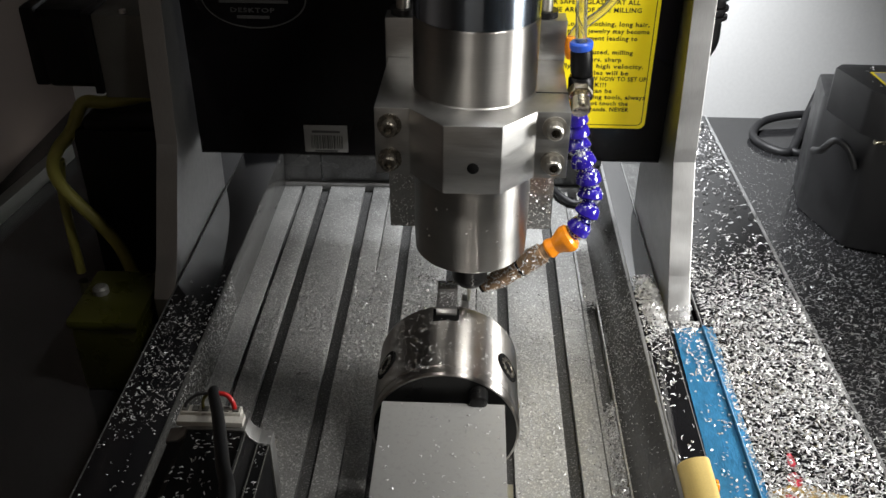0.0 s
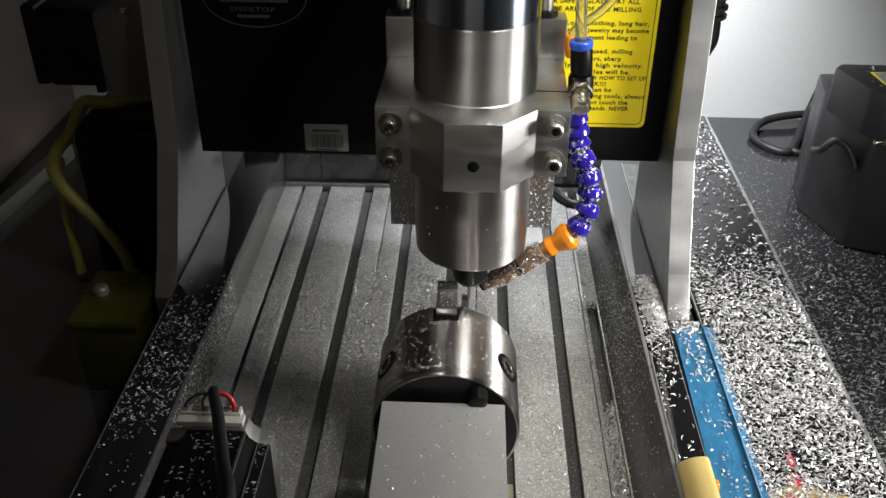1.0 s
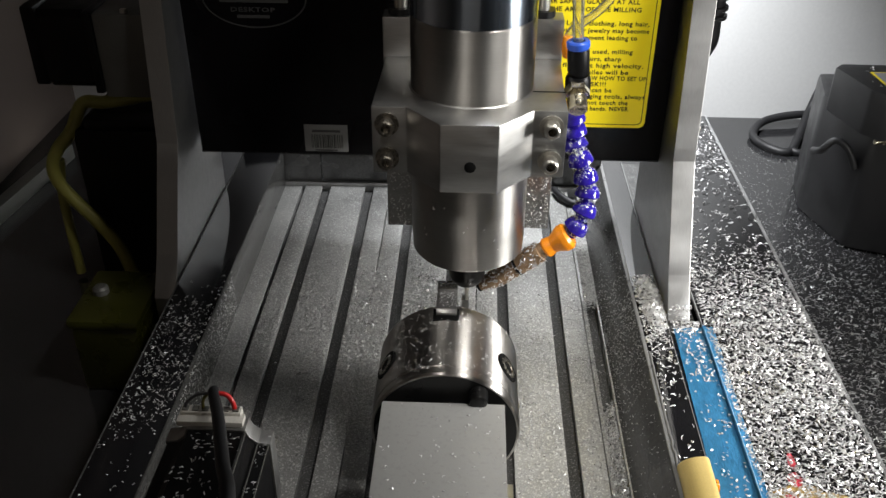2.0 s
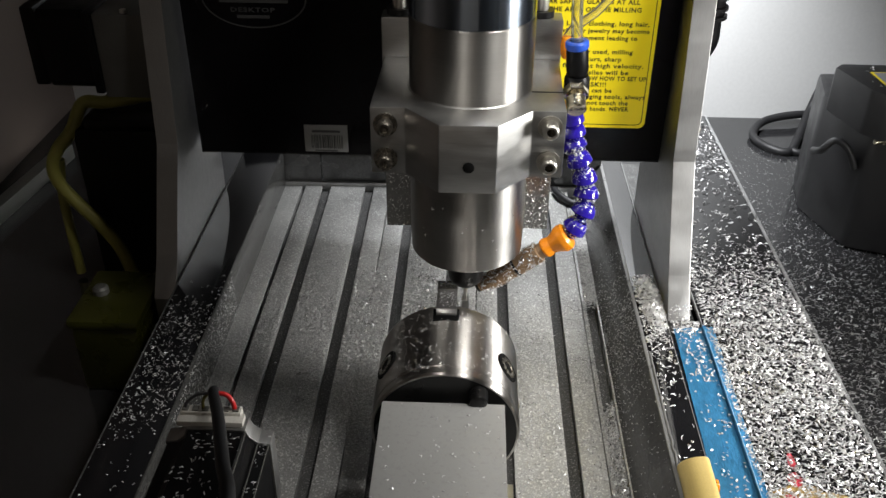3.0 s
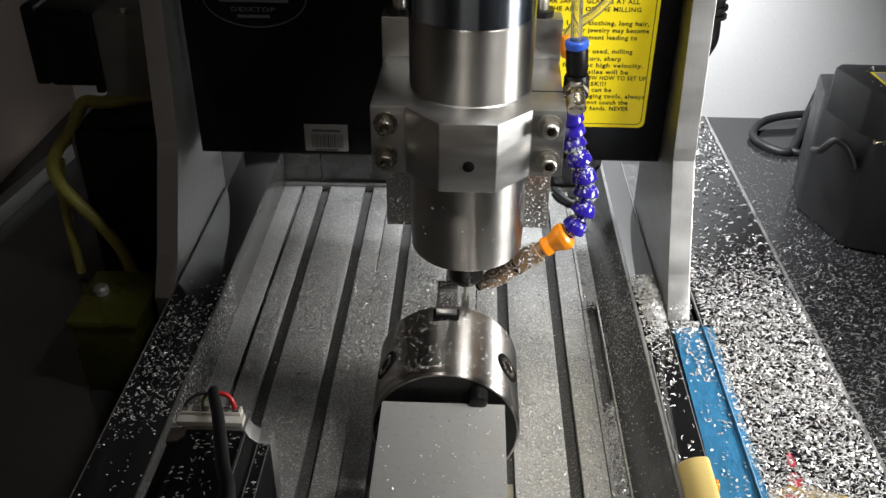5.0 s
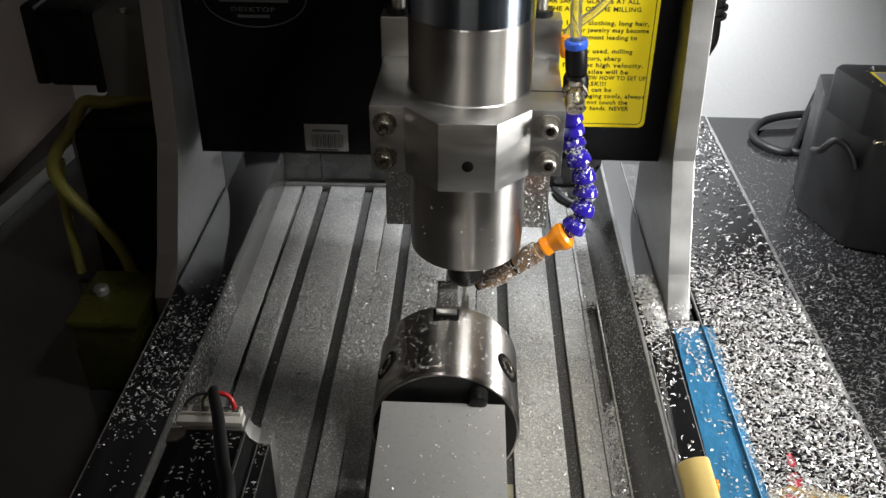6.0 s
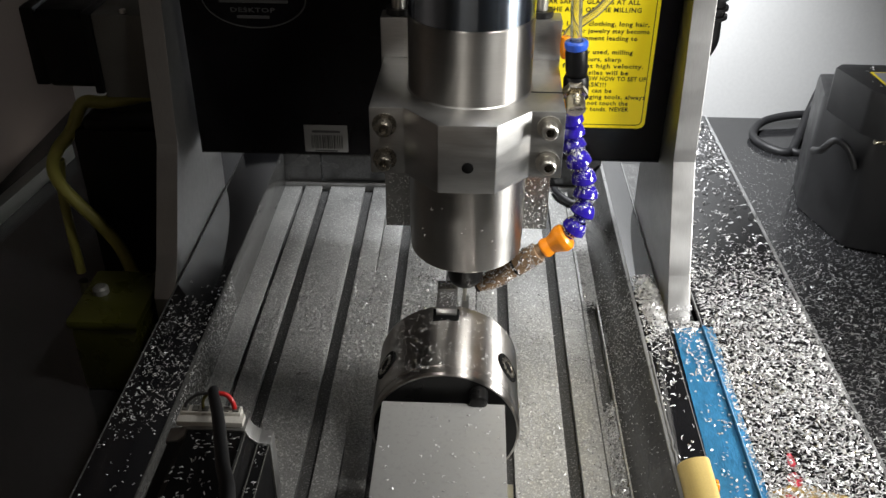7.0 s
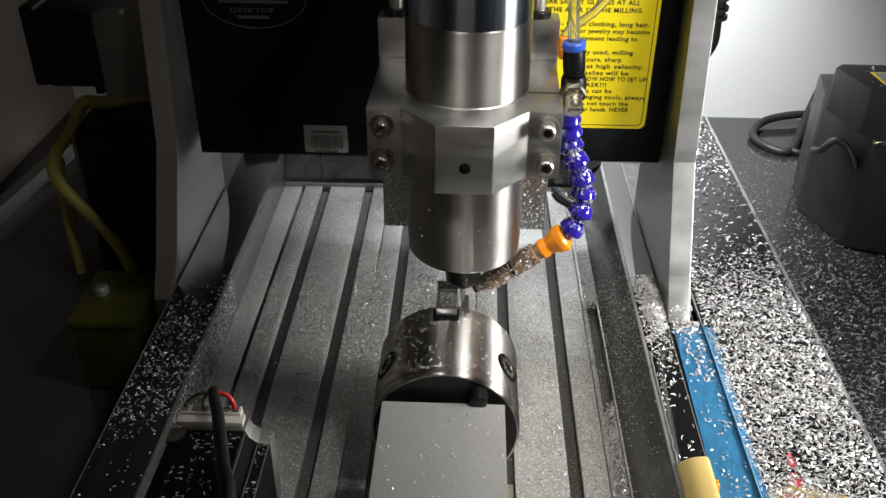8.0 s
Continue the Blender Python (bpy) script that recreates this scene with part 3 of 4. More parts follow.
        part("rod_nut", lathe([(0.005, 0.3046), (0.0088, 0.3046), (0.0088, 0.309), (0.005, 0.309)], Matrix.Translation((x, 0.058, 0)), 24), M_DARKSTEEL, s)
    chips("swarf", 700, lambda r: ((r.choice((r.uniform(-0.0595, -0.0385), r.uniform(0.041, 0.063))), 0.0478, 0.14 + 0.08 * r.uniform() ** 1.3), (0, -1, 0)), 0.0018, 0.0006, M_CHIP, s, 31, "bright chips clinging to the slide plate", flat=0.8)
    chips("swarf", 10, lambda r: ((0.002 + 0.0402 * math.sin(a := r.uniform(-0.9, 0.9)), -0.0402 * math.cos(a), r.uniform(0.17, 0.225)), (math.sin(a), -math.cos(a), 0)), 0.0018, 0.0008, M_CHIP, s, 32)
    return s


def build_coolant_hose():
    h = thing("coolant_hose", (0.075, 0.02, 0.11), "blue jointed coolant hose with an orange and brass nozzle", "coolant hose")
    a, b = (0.0729, 0.020, 0.2790), (0.0710, 0.020, 0.2997)
    part("clear_tube", tube([(0.0712, 0.020, 0.296), (0.0700, 0.020, 0.31), (0.0688, 0.020, 0.33), (0.0680, 0.024, 0.36), (0.067, 0.03, 0.40)], 0.0038, 16), M_HOSE, h, "clear yellowish plastic tube")
    part("clear_tube", tube([(0.0655, 0.044, 0.292), (0.0700, 0.044, 0.300), (0.0773, 0.042, 0.3065), (0.090, 0.042, 0.3185), (0.115, 0.05, 0.35)], 0.0030, 14), M_HOSE, h, "clear yellowish plastic tube")
    m = along(a, b)
    part("fitting_body", lathe([(0, -0.002), (0.0062, -0.002), (0.0074, 0.001), (0.0074, 0.014), (0.0070, 0.0158), (0, 0.0158)], m, 28), M_BLACKPL, h, "black push-in fitting")
    part("release_ring", lathe([(0.0045, 0.0160), (0.0070, 0.0160), (0.0078, 0.0175), (0.0078, 0.0205), (0.0070, 0.0215), (0.0045, 0.0215), (0.0045, 0.0160)], m, 28), M_RINGBLUE, h, "blue release ring")
    m = along((0.0737, 0.0215, 0.2600), (0.0729, 0.0202, 0.2790))
    part("fitting_elbow", lathe([(0, -0.002), (0.0060, -0.002), (0.0086, 0.001), (0.0086, 0.0140), (0.0074, 0.0170), (0, 0.0170)], m, 28), M_BLACKPL, h, "black elbow of the fitting")
    m = along((0.0722, 0.0150, 0.2668), (0.0724, 0.0064, 0.2618))
    part("hex_nut", lathe([(0, -0.003), (0.0078, -0.003), (0.0088, -0.002), (0.0088, 0.0022), (0.0078, 0.0030), (0, 0.0030)], m, 6), M_NICKEL, h, "nickel-plated hexagon nut")
    part("valve_stem", lathe([(0.0044, 0.003), (0.0044, 0.0062), (0, 0.0062)], m, 20), M_NICKEL, h, "nickel-plated valve stem")
    knob = [(0, 0.0056), (0.0058, 0.0056), (0.0066, 0.0064)]
    for k in range(5):
        knob += [(0.0066, 0.0070 + k * 0.0014), (0.0065, 0.0075 + k * 0.0014), (0.0066, 0.0080 + k * 0.0014)]
    kn = part("valve_knob", lathe(knob + [(0.0066, 0.0150), (0.0058, 0.0158), (0, 0.0158)], m, 28), M_NICKEL, h, "knurled flow knob")
    words = text_mesh("OUT", 0.0040, 0.0, 0.0, 0.0)
    mid = sum((v.co for v in words.vertices), Vector()) / len(words.vertices)
    words.transform(m @ Matrix.Translation((0, 0.0018, 0.0160)) @ pose(0, 0, 0, 0, 0, 180) @ pose(0, 0, 0, -90) @ Matrix.Translation(-mid))
    part_mesh("lettering", words, M_INK, kn)
    m = along((0.0672, 0.042, 0.2805), (0.0662, 0.042, 0.2976))
    part("side_fitting", lathe([(0, 0), (0.0030, 0), (0.0042, 0.003), (0.0042, 0.010), (0.0036, 0.013), (0.0030, 0.015), (0, 0.015)], m, 24), M_ORANGE, h, "orange side fitting")
    part("elbow", tube([(0.0735, 0.020, 0.258), (0.0720, 0.022, 0.2500), (0.0716, 0.0205, 0.2450)], 0.0068, 16), M_ORANGE, h, "orange threaded adapter")
    # jointed segments: each a ball in the flared skirt of the one before
    chain = [(0.0716, 0.0200, 0.2455), (0.0735, 0.0200, 0.2360), (0.0752, 0.0190, 0.2255), (0.0789, 0.0130, 0.2170), (0.0835, 0.0115, 0.2045),
             (0.0859, 0.0110, 0.1920), (0.0848, 0.0070, 0.1800), (0.0797, 0.0040, 0.1680), (0.0745, 0.0040, 0.1600)]
    seg = [(0.0046, -0.0064), (0.0066, -0.0052), (0.0082, -0.0026), (0.0089, 0.0004), (0.0091, 0.0022), (0.0084, 0.0030), (0.0068, 0.0036), (0.0052, 0.0046), (0.0045, 0.0058), (0.0052, 0.0074)]
    for p, q in zip(chain[:-1], chain[1:]):
        part("segment", lathe(seg, along(p, q), 28), M_BLUE, h)
    n0, n1 = Vector((0.0732, 0.004, 0.1597)), Vector((0.0118, 0.004, 0.1130))
    m = along(n0, n1)
    L = (n1 - n0).length
    part("nozzle_base", lathe([(0, -0.003), (0.0080, -0.003), (0.0100, -0.001), (0.0103, 0.0025), (0.0098, 0.0045), (0.0074, 0.0090), (0.0064, 0.0120), (0.0072, 0.0150), (0.0074, 0.0172), (0.0066, 0.0186), (0.0050, 0.0192)], m, 30), M_ORANGE, h, "orange nozzle base")
    nz = part("nozzle", lathe([(0.0044, 0.0185), (0.0060, 0.019), (0.0060, 0.0225), (0.0076, 0.0230), (0.0078, 0.042), (0.0064, 0.0425), (0.0064, 0.0440), (0.0076, 0.0445), (0.0076, 0.058), (0.0066, 0.066), (0.0050, 0.0735), (0.0030, L), (0.0020, L), (0.0018, L - 0.006), (0, L - 0.006)], m, 30), M_BRASS, h, "chip-covered brass nozzle")
    part("nozzle_ring", lathe([(0.0063, 0.0423), (0.0081, 0.0427), (0.0081, 0.0438), (0.0063, 0.0442)], m, 30), M_DARKSTEEL, h)
    part("tip", lathe([(0.0031, L - 0.003), (0.0036, L - 0.0025), (0.0034, L + 0.001), (0.0016, L + 0.001)], m, 20), M_DARKSTEEL, h)

    def on_nozzle(r):
        t, an = r.uniform(0.022, 0.074), r.uniform(0, 6.283)
        rad = 0.0078 if t < 0.058 else 0.0078 - (t - 0.058) * 0.17
        nrm = (m.to_3x3() @ Vector((math.cos(an), math.sin(an), 0))).normalized()
        return m @ Vector((rad * math.cos(an), rad * math.sin(an), t)), nrm
    chips("swarf", 520, on_nozzle, 0.0030, 0.0008, M_CHIP, h, 51, "fine chips stuck to the nozzle", flat=0.7)

    def on_chain(r):
        k = r.integers(2, 8)
        d = Vector((r.normal(), r.normal() - 0.6, r.normal())).normalized()
        return Vector(chain[k]) + d * 0.0080, d
    chips("swarf", 640, on_chain, 0.0026, 0.0007, M_CHIP, h, 52, "fine chips stuck to the hose", flat=0.6)
    return h


# ---------------------------------------------------------------- rotary axis
AX, AZ = -0.0125, 0.0537
CR = 0.0524      # chuck radius


def build_rotary():
    c = thing("lathe_chuck", (AX, -0.05, 0.004), "round steel lathe chuck with scattered chips", "chuck")
    fwd = Matrix.Translation((AX, 0, AZ)) @ pose(0, 0, 0, -90)      # z axis of the turned parts points away along the bed
    part("body", lathe([(0.020, -0.0095), (CR - 0.0012, -0.0095), (CR, -0.0107), (CR, -0.0786), (CR - 0.0007, -0.0793), (0.030, -0.0793)], fwd, 128), M_CHUCK, c, "polished steel chuck body")
    bp = part("back_plate", lathe([(0, -0.0795), (CR - 0.0007, -0.0795), (CR, -0.0802), (CR, -0.0862), (CR - 0.0012, -0.0876), (0.018, -0.0876), (0.018, -0.095), (0, -0.095)], fwd, 128), M_CHUCK, c, "steel back plate")
    part("back_face", lathe([(0.017, -0.0879), (CR - 0.0022, -0.0879)], fwd, 96), M_DARKSTEEL, bp, "black-oxide back face")
    for ang in (32, 152, 272):
        d = Vector((math.sin(radians(ang)), 0, math.cos(radians(ang))))
        at = Vector((AX, -0.0880, AZ)) + d * 0.0425
        part("bolt", lathe([(0, -0.001), (0.0064, -0.001), (0.0064, 0.0080), (0.0058, 0.0098), (0.0044, 0.0108), (0, 0.0112)], along(at, at + Vector((0, -1, 0))), 28), M_DARKSTEEL, bp)
    for ang in (-57, 56):
        d = Vector((math.sin(radians(ang)), 0, math.cos(radians(ang))))
        at = Vector((AX, -0.0520, AZ)) + d * (CR + 0.0002)
        # Socket shade as a black disc lying on the chuck.
        hole = part("key_socket", lathe([(0.0112, -0.0012), (0.0112, 0.0001), (0.0104, 0.0003), (0, 0.0002)], along(at, at + d), 40), M_PIT, c, "flat black disc standing in for a shaded key socket")
        part("pinion", lathe([(0.0082, 0.0001), (0.0082, 0.0006), (0.0066, 0.0009), (0.0050, 0.0009), (0.0046, 0.0004)], along(at, at + d), 28), M_OILY, hole, "dull oily pinion")
    for ang in (0, 120, 240):
        rot = Matrix.Translation((AX - 0.0015, 0, AZ)) @ Euler((0, radians(ang), 0)).to_matrix().to_4x4()
        lift = 0.0 if ang == 0 else -0.016
        prof = [(-0.0225, 0.012), (0.0120, 0.012), (0.0120, 0.0596 + lift), (0.0010, 0.0596 + lift), (0.0010, 0.0568 + lift), (-0.0195, 0.0568 + lift), (-0.0225, 0.0540 + lift)]
        j = prism(prof, "x", -0.0078, 0.0074, 0.0007)
        bmesh.ops.transform(j, verts=j.verts, matrix=rot)
        part("jaw", j, M_JAW, c, "stepped steel jaw")
        sl = box(-0.0100, 0.0092, -0.0285, -0.0147, 0.014, CR + 0.0004 if ang == 0 else CR - 0.0005, 0.0003)
        bmesh.ops.transform(sl, verts=sl.verts, matrix=rot)
        # Solid black block in place of a shaded slot.
        part("jaw_slot", sl, M_PIT, c, "black block standing in for a shaded jaw slot")
    wp = solo("workpiece", box(-0.0035, 0.0022, -0.001, 0.008, 0.046, 0.1042, 0.001), M_ALU, "small bright aluminium part held in the chuck", "workpiece")

    def on_chuck(r):
        a = r.uniform(-0.75, 0.75)
        n = (math.sin(a), 0, math.cos(a))
        return (AX + (CR + 0.0003) * n[0], r.uniform(-0.083, -0.017), AZ + (CR + 0.0003) * n[2]), n
    chips("swarf", 240, on_chuck, 0.0030, 0.00042, M_CHIP, c, 61, "thin chips lying on the chuck", flat=0.35, curl=0.4)
    chips("swarf", 90, lambda r: ((AX + r.uniform(-0.0075, 0.0065), (yy := r.uniform(-0.018, 0.011)), AZ + (0.0571 if yy < 0.001 else 0.0599)), (0, 0, 1)), 0.0022, 0.0006, M_CHIP, c, 62)

    b = thing("rotary_gearbox", (AX, -0.17, 0.0), "plain grey aluminium gearbox of the rotary axis", "gearbox")
    part("housing", box(-0.0552, 0.0278, -0.33, -0.0952, 0.0, 0.0870, 0.0008), M_BOX, b)
    part("mount_plate", box(-0.0640, 0.0370, -0.33, -0.0960, 0.0005, 0.012, 0.0008), M_ALU, b)
    chips("swarf", 75, on_rect(-0.0545, 0.027, -0.20, -0.097, 0.0871), 0.0022, 0.0007, M_CHIP, b, 63, "a few chips on the lid", flat=0.12)

    m = thing("stepper_motor", (-0.130, -0.24, 0.0), "black stepper motor with silver end cap and white plug", "stepper motor")
    zt, x0, x1 = 0.165, -0.1585, -0.1020
    n = 0.0125

    def outline(z):
        z1, z0 = z, z - 0.0565
        pts = [(x0 + n, z1), (x1 - n, z1)]
        pts += [(x1 - n + 0.002, z1 - 0.005), (x1 - n + 0.006, z1 - 0.0085), (x1, z1 - 0.0095), (x1, z0), (x0, z0), (x0, z1 - 0.0095), (x0 + n - 0.006, z1 - 0.0085), (x0 + n - 0.002, z1 - 0.005)]
        return pts
    part("end_cap", prism(outline(zt), "y", -0.2078, -0.1975, 0.0006), M_ALU, m, "silver aluminium end cap")
    inner = [(x + (0.001 if x < -0.13 else -0.001), z) for x, z in outline(zt - 0.0008)]
    part("body", prism(inner, "y", -0.290, -0.2079, 0.0005), M_BLACKPL, m, "black laminated motor body")
    # Thin grey tubes draw the highlights along the body's edges.
    for ex, ez in ((x1 - n + 0.0004, zt - 0.0004), (x1 - 0.0065, zt - 0.0084), (x1 - 0.0012, zt - 0.0102)):
        part("edge", tube([(ex, -0.2082, ez), (ex, -0.25, ez), (ex, -0.2898, ez)], 0.00035, 6, 2), M_GREYMET, m, "thin grey strip standing in for an edge highlight")
    part("front_flange", prism(outline(zt), "y", -0.300, -0.2902, 0.0006), M_ALU, m)
    part("mount", box(x0, x1, -0.312, -0.3002, 0.0, zt, 0.001), M_ALU, m, "aluminium motor mount")
    plug = part("plug", box(-0.1515, -0.1160, -0.2060, -0.1985, 0.1651, 0.1685, 0.0008), M_WHITEPL, m, "white wire plug")
    part("plug_top", box(-0.1505, -0.1180, -0.2010, -0.1950, 0.1655, 0.1705, 0.0006), M_WHITEPL, plug)
    for k in range(6):
        x = -0.1495 + k * 0.0054
        part("terminal", box(x, x + 0.0034, -0.2000, -0.1965, 0.1704, 0.1715, 0.0003), M_GREYMET, plug)
    part("red_wire", tube([(-0.1215, -0.198, 0.170), (-0.1225, -0.197, 0.1750), (-0.1255, -0.1960, 0.1790), (-0.1310, -0.196, 0.1800)], 0.00135, 10), M_RED, m, "red wire")
    part("olive_wire", tube([(-0.1385, -0.198, 0.170), (-0.1383, -0.197, 0.1750), (-0.1360, -0.196, 0.1785), (-0.1325, -0.196, 0.1795)], 0.0009, 8), M_GREENW, m, "olive wire")
    part("grey_wire", tube([(-0.1480, -0.198, 0.170), (-0.1470, -0.197, 0.1740), (-0.1410, -0.196, 0.1785), (-0.1325, -0.196, 0.1800)], 0.0009, 8), M_GREYW, m, "grey wire")
    part("cable", tube([(-0.1325, -0.1935, 0.1800), (-0.1315, -0.1985, 0.1812), (-0.1250, -0.2150, 0.1810), (-0.1155, -0.2450, 0.180), (-0.1060, -0.278, 0.1785), (-0.105, -0.36, 0.150), (-0.125, -0.46, 0.05)], (0.0026, 0.0044), 14), M_RUBBER, m, "black sheathed motor cable")
    chips("swarf", 130, on_rect(x0 + n, x1 - n, -0.288, -0.209, zt - 0.0006), 0.0026, 0.0006, M_CHIP, m, 64, "chips lying on the motor", flat=0.12)
    chips("swarf", 40, lambda r: ((r.uniform(x1 - 0.007, x1 - 0.001), r.uniform(-0.285, -0.200), zt - 0.0092), (0, 0, 1)), 0.0020, 0.0006, M_CHIP, m, 65, flat=0.15)


# ---------------------------------------------------------------- loose things round the machine
def build_surroundings():
    # blue tape over the slot of the deck, its edge folded up over the cut rim
    tape = thing("masking_tape", (0.190, -0.06, 0.0295), "strip of blue masking tape closing the deck slot", "tape")

    def band(across, rows=44):
        bm = bmesh.new()
        for k in range(rows + 1):
            y = 0.0720 - k / rows * 0.286
            for x, z in across(k / rows, k):
                bm.verts.new((x, y + 0.0006 * math.sin(k * 7.0 + x * 900) * (k in (0, rows)), z))
        bm.verts.ensure_lookup_table()
        n = len(bm.verts) // (rows + 1)
        for k in range(rows):
            for i in range(n - 1):
                a = k * n + i
                bm.faces.new((bm.verts[a], bm.verts[a + 1], bm.verts[a + n + 1], bm.verts[a + n]))
        bmesh.ops.solidify(bm, geom=bm.faces[:], thickness=0.0002)
        return smooth(bm, 50)
    part("strip", band(lambda u, k: [(0.1788 - 0.0062 * u, 0.0296), (0.186, 0.0298 + 0.0003 * math.sin(k * 1.3)), (0.195, 0.0300 + 0.0003 * math.sin(k * 0.9 + 1)), (0.2024, 0.0301)]), M_TAPE, tape)
    part("folded_edge", band(lambda u, k: [(0.2025, 0.0302), (0.2030, 0.0322), (0.2044, 0.0323), (0.2085, 0.0313), (0.2122 - 0.0035 * u + 0.0009 * noise.noise((k * 0.9, 2.2, 0)), 0.0312)]), M_TAPE, tape, "ragged edge of tape folded over the rim")
    part("crease", tube([(0.2038 + 0.0002 * noise.noise((k, 4.0, 0)), 0.066 - k * 0.01, 0.0324) for k in range(28)], 0.00045, 6, 2), M_TAPEEDGE, tape, "pale crease along the fold")
    # The channel's near-black is the shade under the slot.
    solo("slot_channel", box(0.1750, 0.2030, -0.30, 0.40, -0.01, 0.0205, 0.001), M_SHADEBLACK, "channel under the deck slot, darkened for shade", "channel", kind="structure")
    yp = thing("plastic_cap", (0.165, -0.12, 0.0305), "rounded pale yellow plastic cap beside the tape", "cap")
    arch = [(0.1512, 0.0307)] + [(0.1512 + 0.0185 * (1 - math.cos(t * 0.1571)), 0.0315 + 0.0115 * math.sin(t * 0.1571)) for t in range(11)]
    arch += [(0.1722, 0.0418), (0.1730, 0.0400), (0.1730, 0.0307)]
    part("shell", prism(arch, "y", -0.175, -0.0930, 0.0012), M_YPLAST, yp)
    part("lip", lathe([(0, 0.0), (0.0050, 0.0), (0.0050, 0.0015), (0.0032, 0.0022), (0, 0.0012)], along((0.1730, -0.115, 0.0362), (0.18, -0.115, 0.0362)), 24), M_ORANGE, yp, "darker orange plug")

    # Flat ragged patches give the deck its yellow and red tints.
    sk = thing("deck_patches", (0.235, -0.125, 0.0306), "flat yellow and red patches under the chips", "sticker")

    def worn(x, y, rx, ry, seed, z):
        pts = []
        for k in range(22):
            a = 2 * math.pi * k / 22
            f = 0.8 + 0.5 * noise.noise((seed + 1.3 * math.cos(a), 1.3 * math.sin(a), seed))
            pts.append((x + rx * f * math.cos(a), y + ry * f * math.sin(a)))
        return prism(pts, "z", z, z + 0.0001, 0)
    part("paper", worn(0.240, -0.128, 0.034, 0.030, 3.0, 0.0306), M_OCHRE, sk, "flat ochre patch")
    for x, y, rx, ry, q in ((0.2345, -0.084, 0.0035, 0.010, 1.0), (0.2315, -0.101, 0.0065, 0.0070, 5.0), (0.2255, -0.118, 0.006, 0.005, 8.0)):
        part("mark", worn(x, y, rx, ry, q, 0.0308), M_REDPATCH, sk, "flat red patch")

    # controller box and its cable
    cb = thing("controller_box", (0.48, 0.40, GROUND_Z), "black controller box with a yellow-edged sticker", "controller")
    part("lower_case", prism([(0.4045, 0.430), (0.4300, 0.338), (0.640, 0.262), (0.640, 0.50), (0.420, 0.50)], "z", GROUND_Z, 0.100, 0.007), M_BLACKBOX, cb)
    up = part("upper_case", prism([(0.4010, 0.3960), (0.3905, 0.3840), (0.4070, 0.3210), (0.4200, 0.3060), (0.650, 0.220), (0.650, 0.392)], "z", 0.1002, 0.150, 0.003), M_BLACKBOX, cb, "black overhanging top case")
    st = part("sticker", prism([(0.4221, 0.3701), (0.49, 0.3690), (0.49, 0.300), (0.4255, 0.3210)], "z", 0.1502, 0.1505, 0), M_YELLOW, up, "yellow-bordered sticker")
    part("sticker_field", prism([(0.4248, 0.3680), (0.49, 0.3670), (0.49, 0.303), (0.4278, 0.3240)], "z", 0.1506, 0.1508, 0), M_GREYBLUE, st)
    part("terminal", lathe([(0, 0), (0.0042, 0), (0.0042, 0.006), (0.0030, 0.007), (0.0030, 0.0150), (0.0024, 0.0165), (0, 0.0165)], along((0.4384, 0.322, 0.0939), (0.4169, 0.316, 0.0933)), 20), M_NICKEL, cb, "nickel terminal")
    part("terminal", lathe([(0, 0), (0.007, 0), (0.007, 0.005), (0, 0.005)], along((0.4384, 0.320, 0.0979), (0.4344, 0.31, 0.0979)), 20), M_NICKEL, cb, "nickel terminal")
    chips("swarf", 60, lambda r: ((r.uniform(0.415, 0.53), r.uniform(0.318, 0.385), 0.1503), (0, 0, 1)), 0.0022, 0.0008, M_CHIP, cb, 71)
    solo("cable", tube([(0.56, 0.66, -0.042), (0.515, 0.690, -0.040), (0.470, 0.682, -0.036), (0.424, 0.665, -0.040), (0.400, 0.625, -0.044), (0.412, 0.590, -0.045), (0.437, 0.578, -0.045), (0.462, 0.620, -0.040), (0.492, 0.680, -0.028), (0.505, 0.694, 0.0)], 0.0058, 12), M_RUBBER, "looped black power cable on the table", "cable")
    solo("cable", tube([(0.441, 0.5800, -0.044), (0.45, 0.575, -0.045), (0.47, 0.575, -0.045), (0.52, 0.585, -0.045)], 0.005, 12), M_RUBBER, "black cable running along the table", "cable")

    part("lead", tube([(0.3935, 0.395, 0.046), (0.3900, 0.366, 0.060), (0.4010, 0.362, 0.074), (0.4150, 0.356, 0.066), (0.4250, 0.351, 0.046)], 0.0040, 12), M_RUBBER, cb, "short black lead plugged into the case")

    # left side: black cabinet, yellow tubing, bin, rail
    bx = thing("pump_box", (-0.35, 0.25, GROUND_Z), "black box standing in the shade beside the machine", "box")
    part("case", box(-0.394, -0.300, 0.245, 0.33, GROUND_Z, 0.122, 0.006), M_BLACKPL, bx)
    part("lid", box(-0.380, -0.298, 0.242, 0.335, 0.1222, 0.134, 0.005), M_BLACKPL, bx)
    solo("tubing", tube([(-0.300, 0.290, 0.146), (-0.325, 0.285, 0.1435), (-0.345, 0.275, 0.1425), (-0.366, 0.268, 0.1415), (-0.384, 0.262, 0.1425), (-0.396, 0.250, 0.118), (-0.4085, 0.240, 0.103), (-0.4160, 0.236, 0.086), (-0.4130, 0.234, 0.068), (-0.4000, 0.233, 0.048), (-0.3820, 0.231, 0.026), (-0.3620, 0.228, -0.004), (-0.350, 0.222, -0.0425)], 0.0065, 14), M_OLIVE, "loose yellow-green tubing in the shade", "tubing")
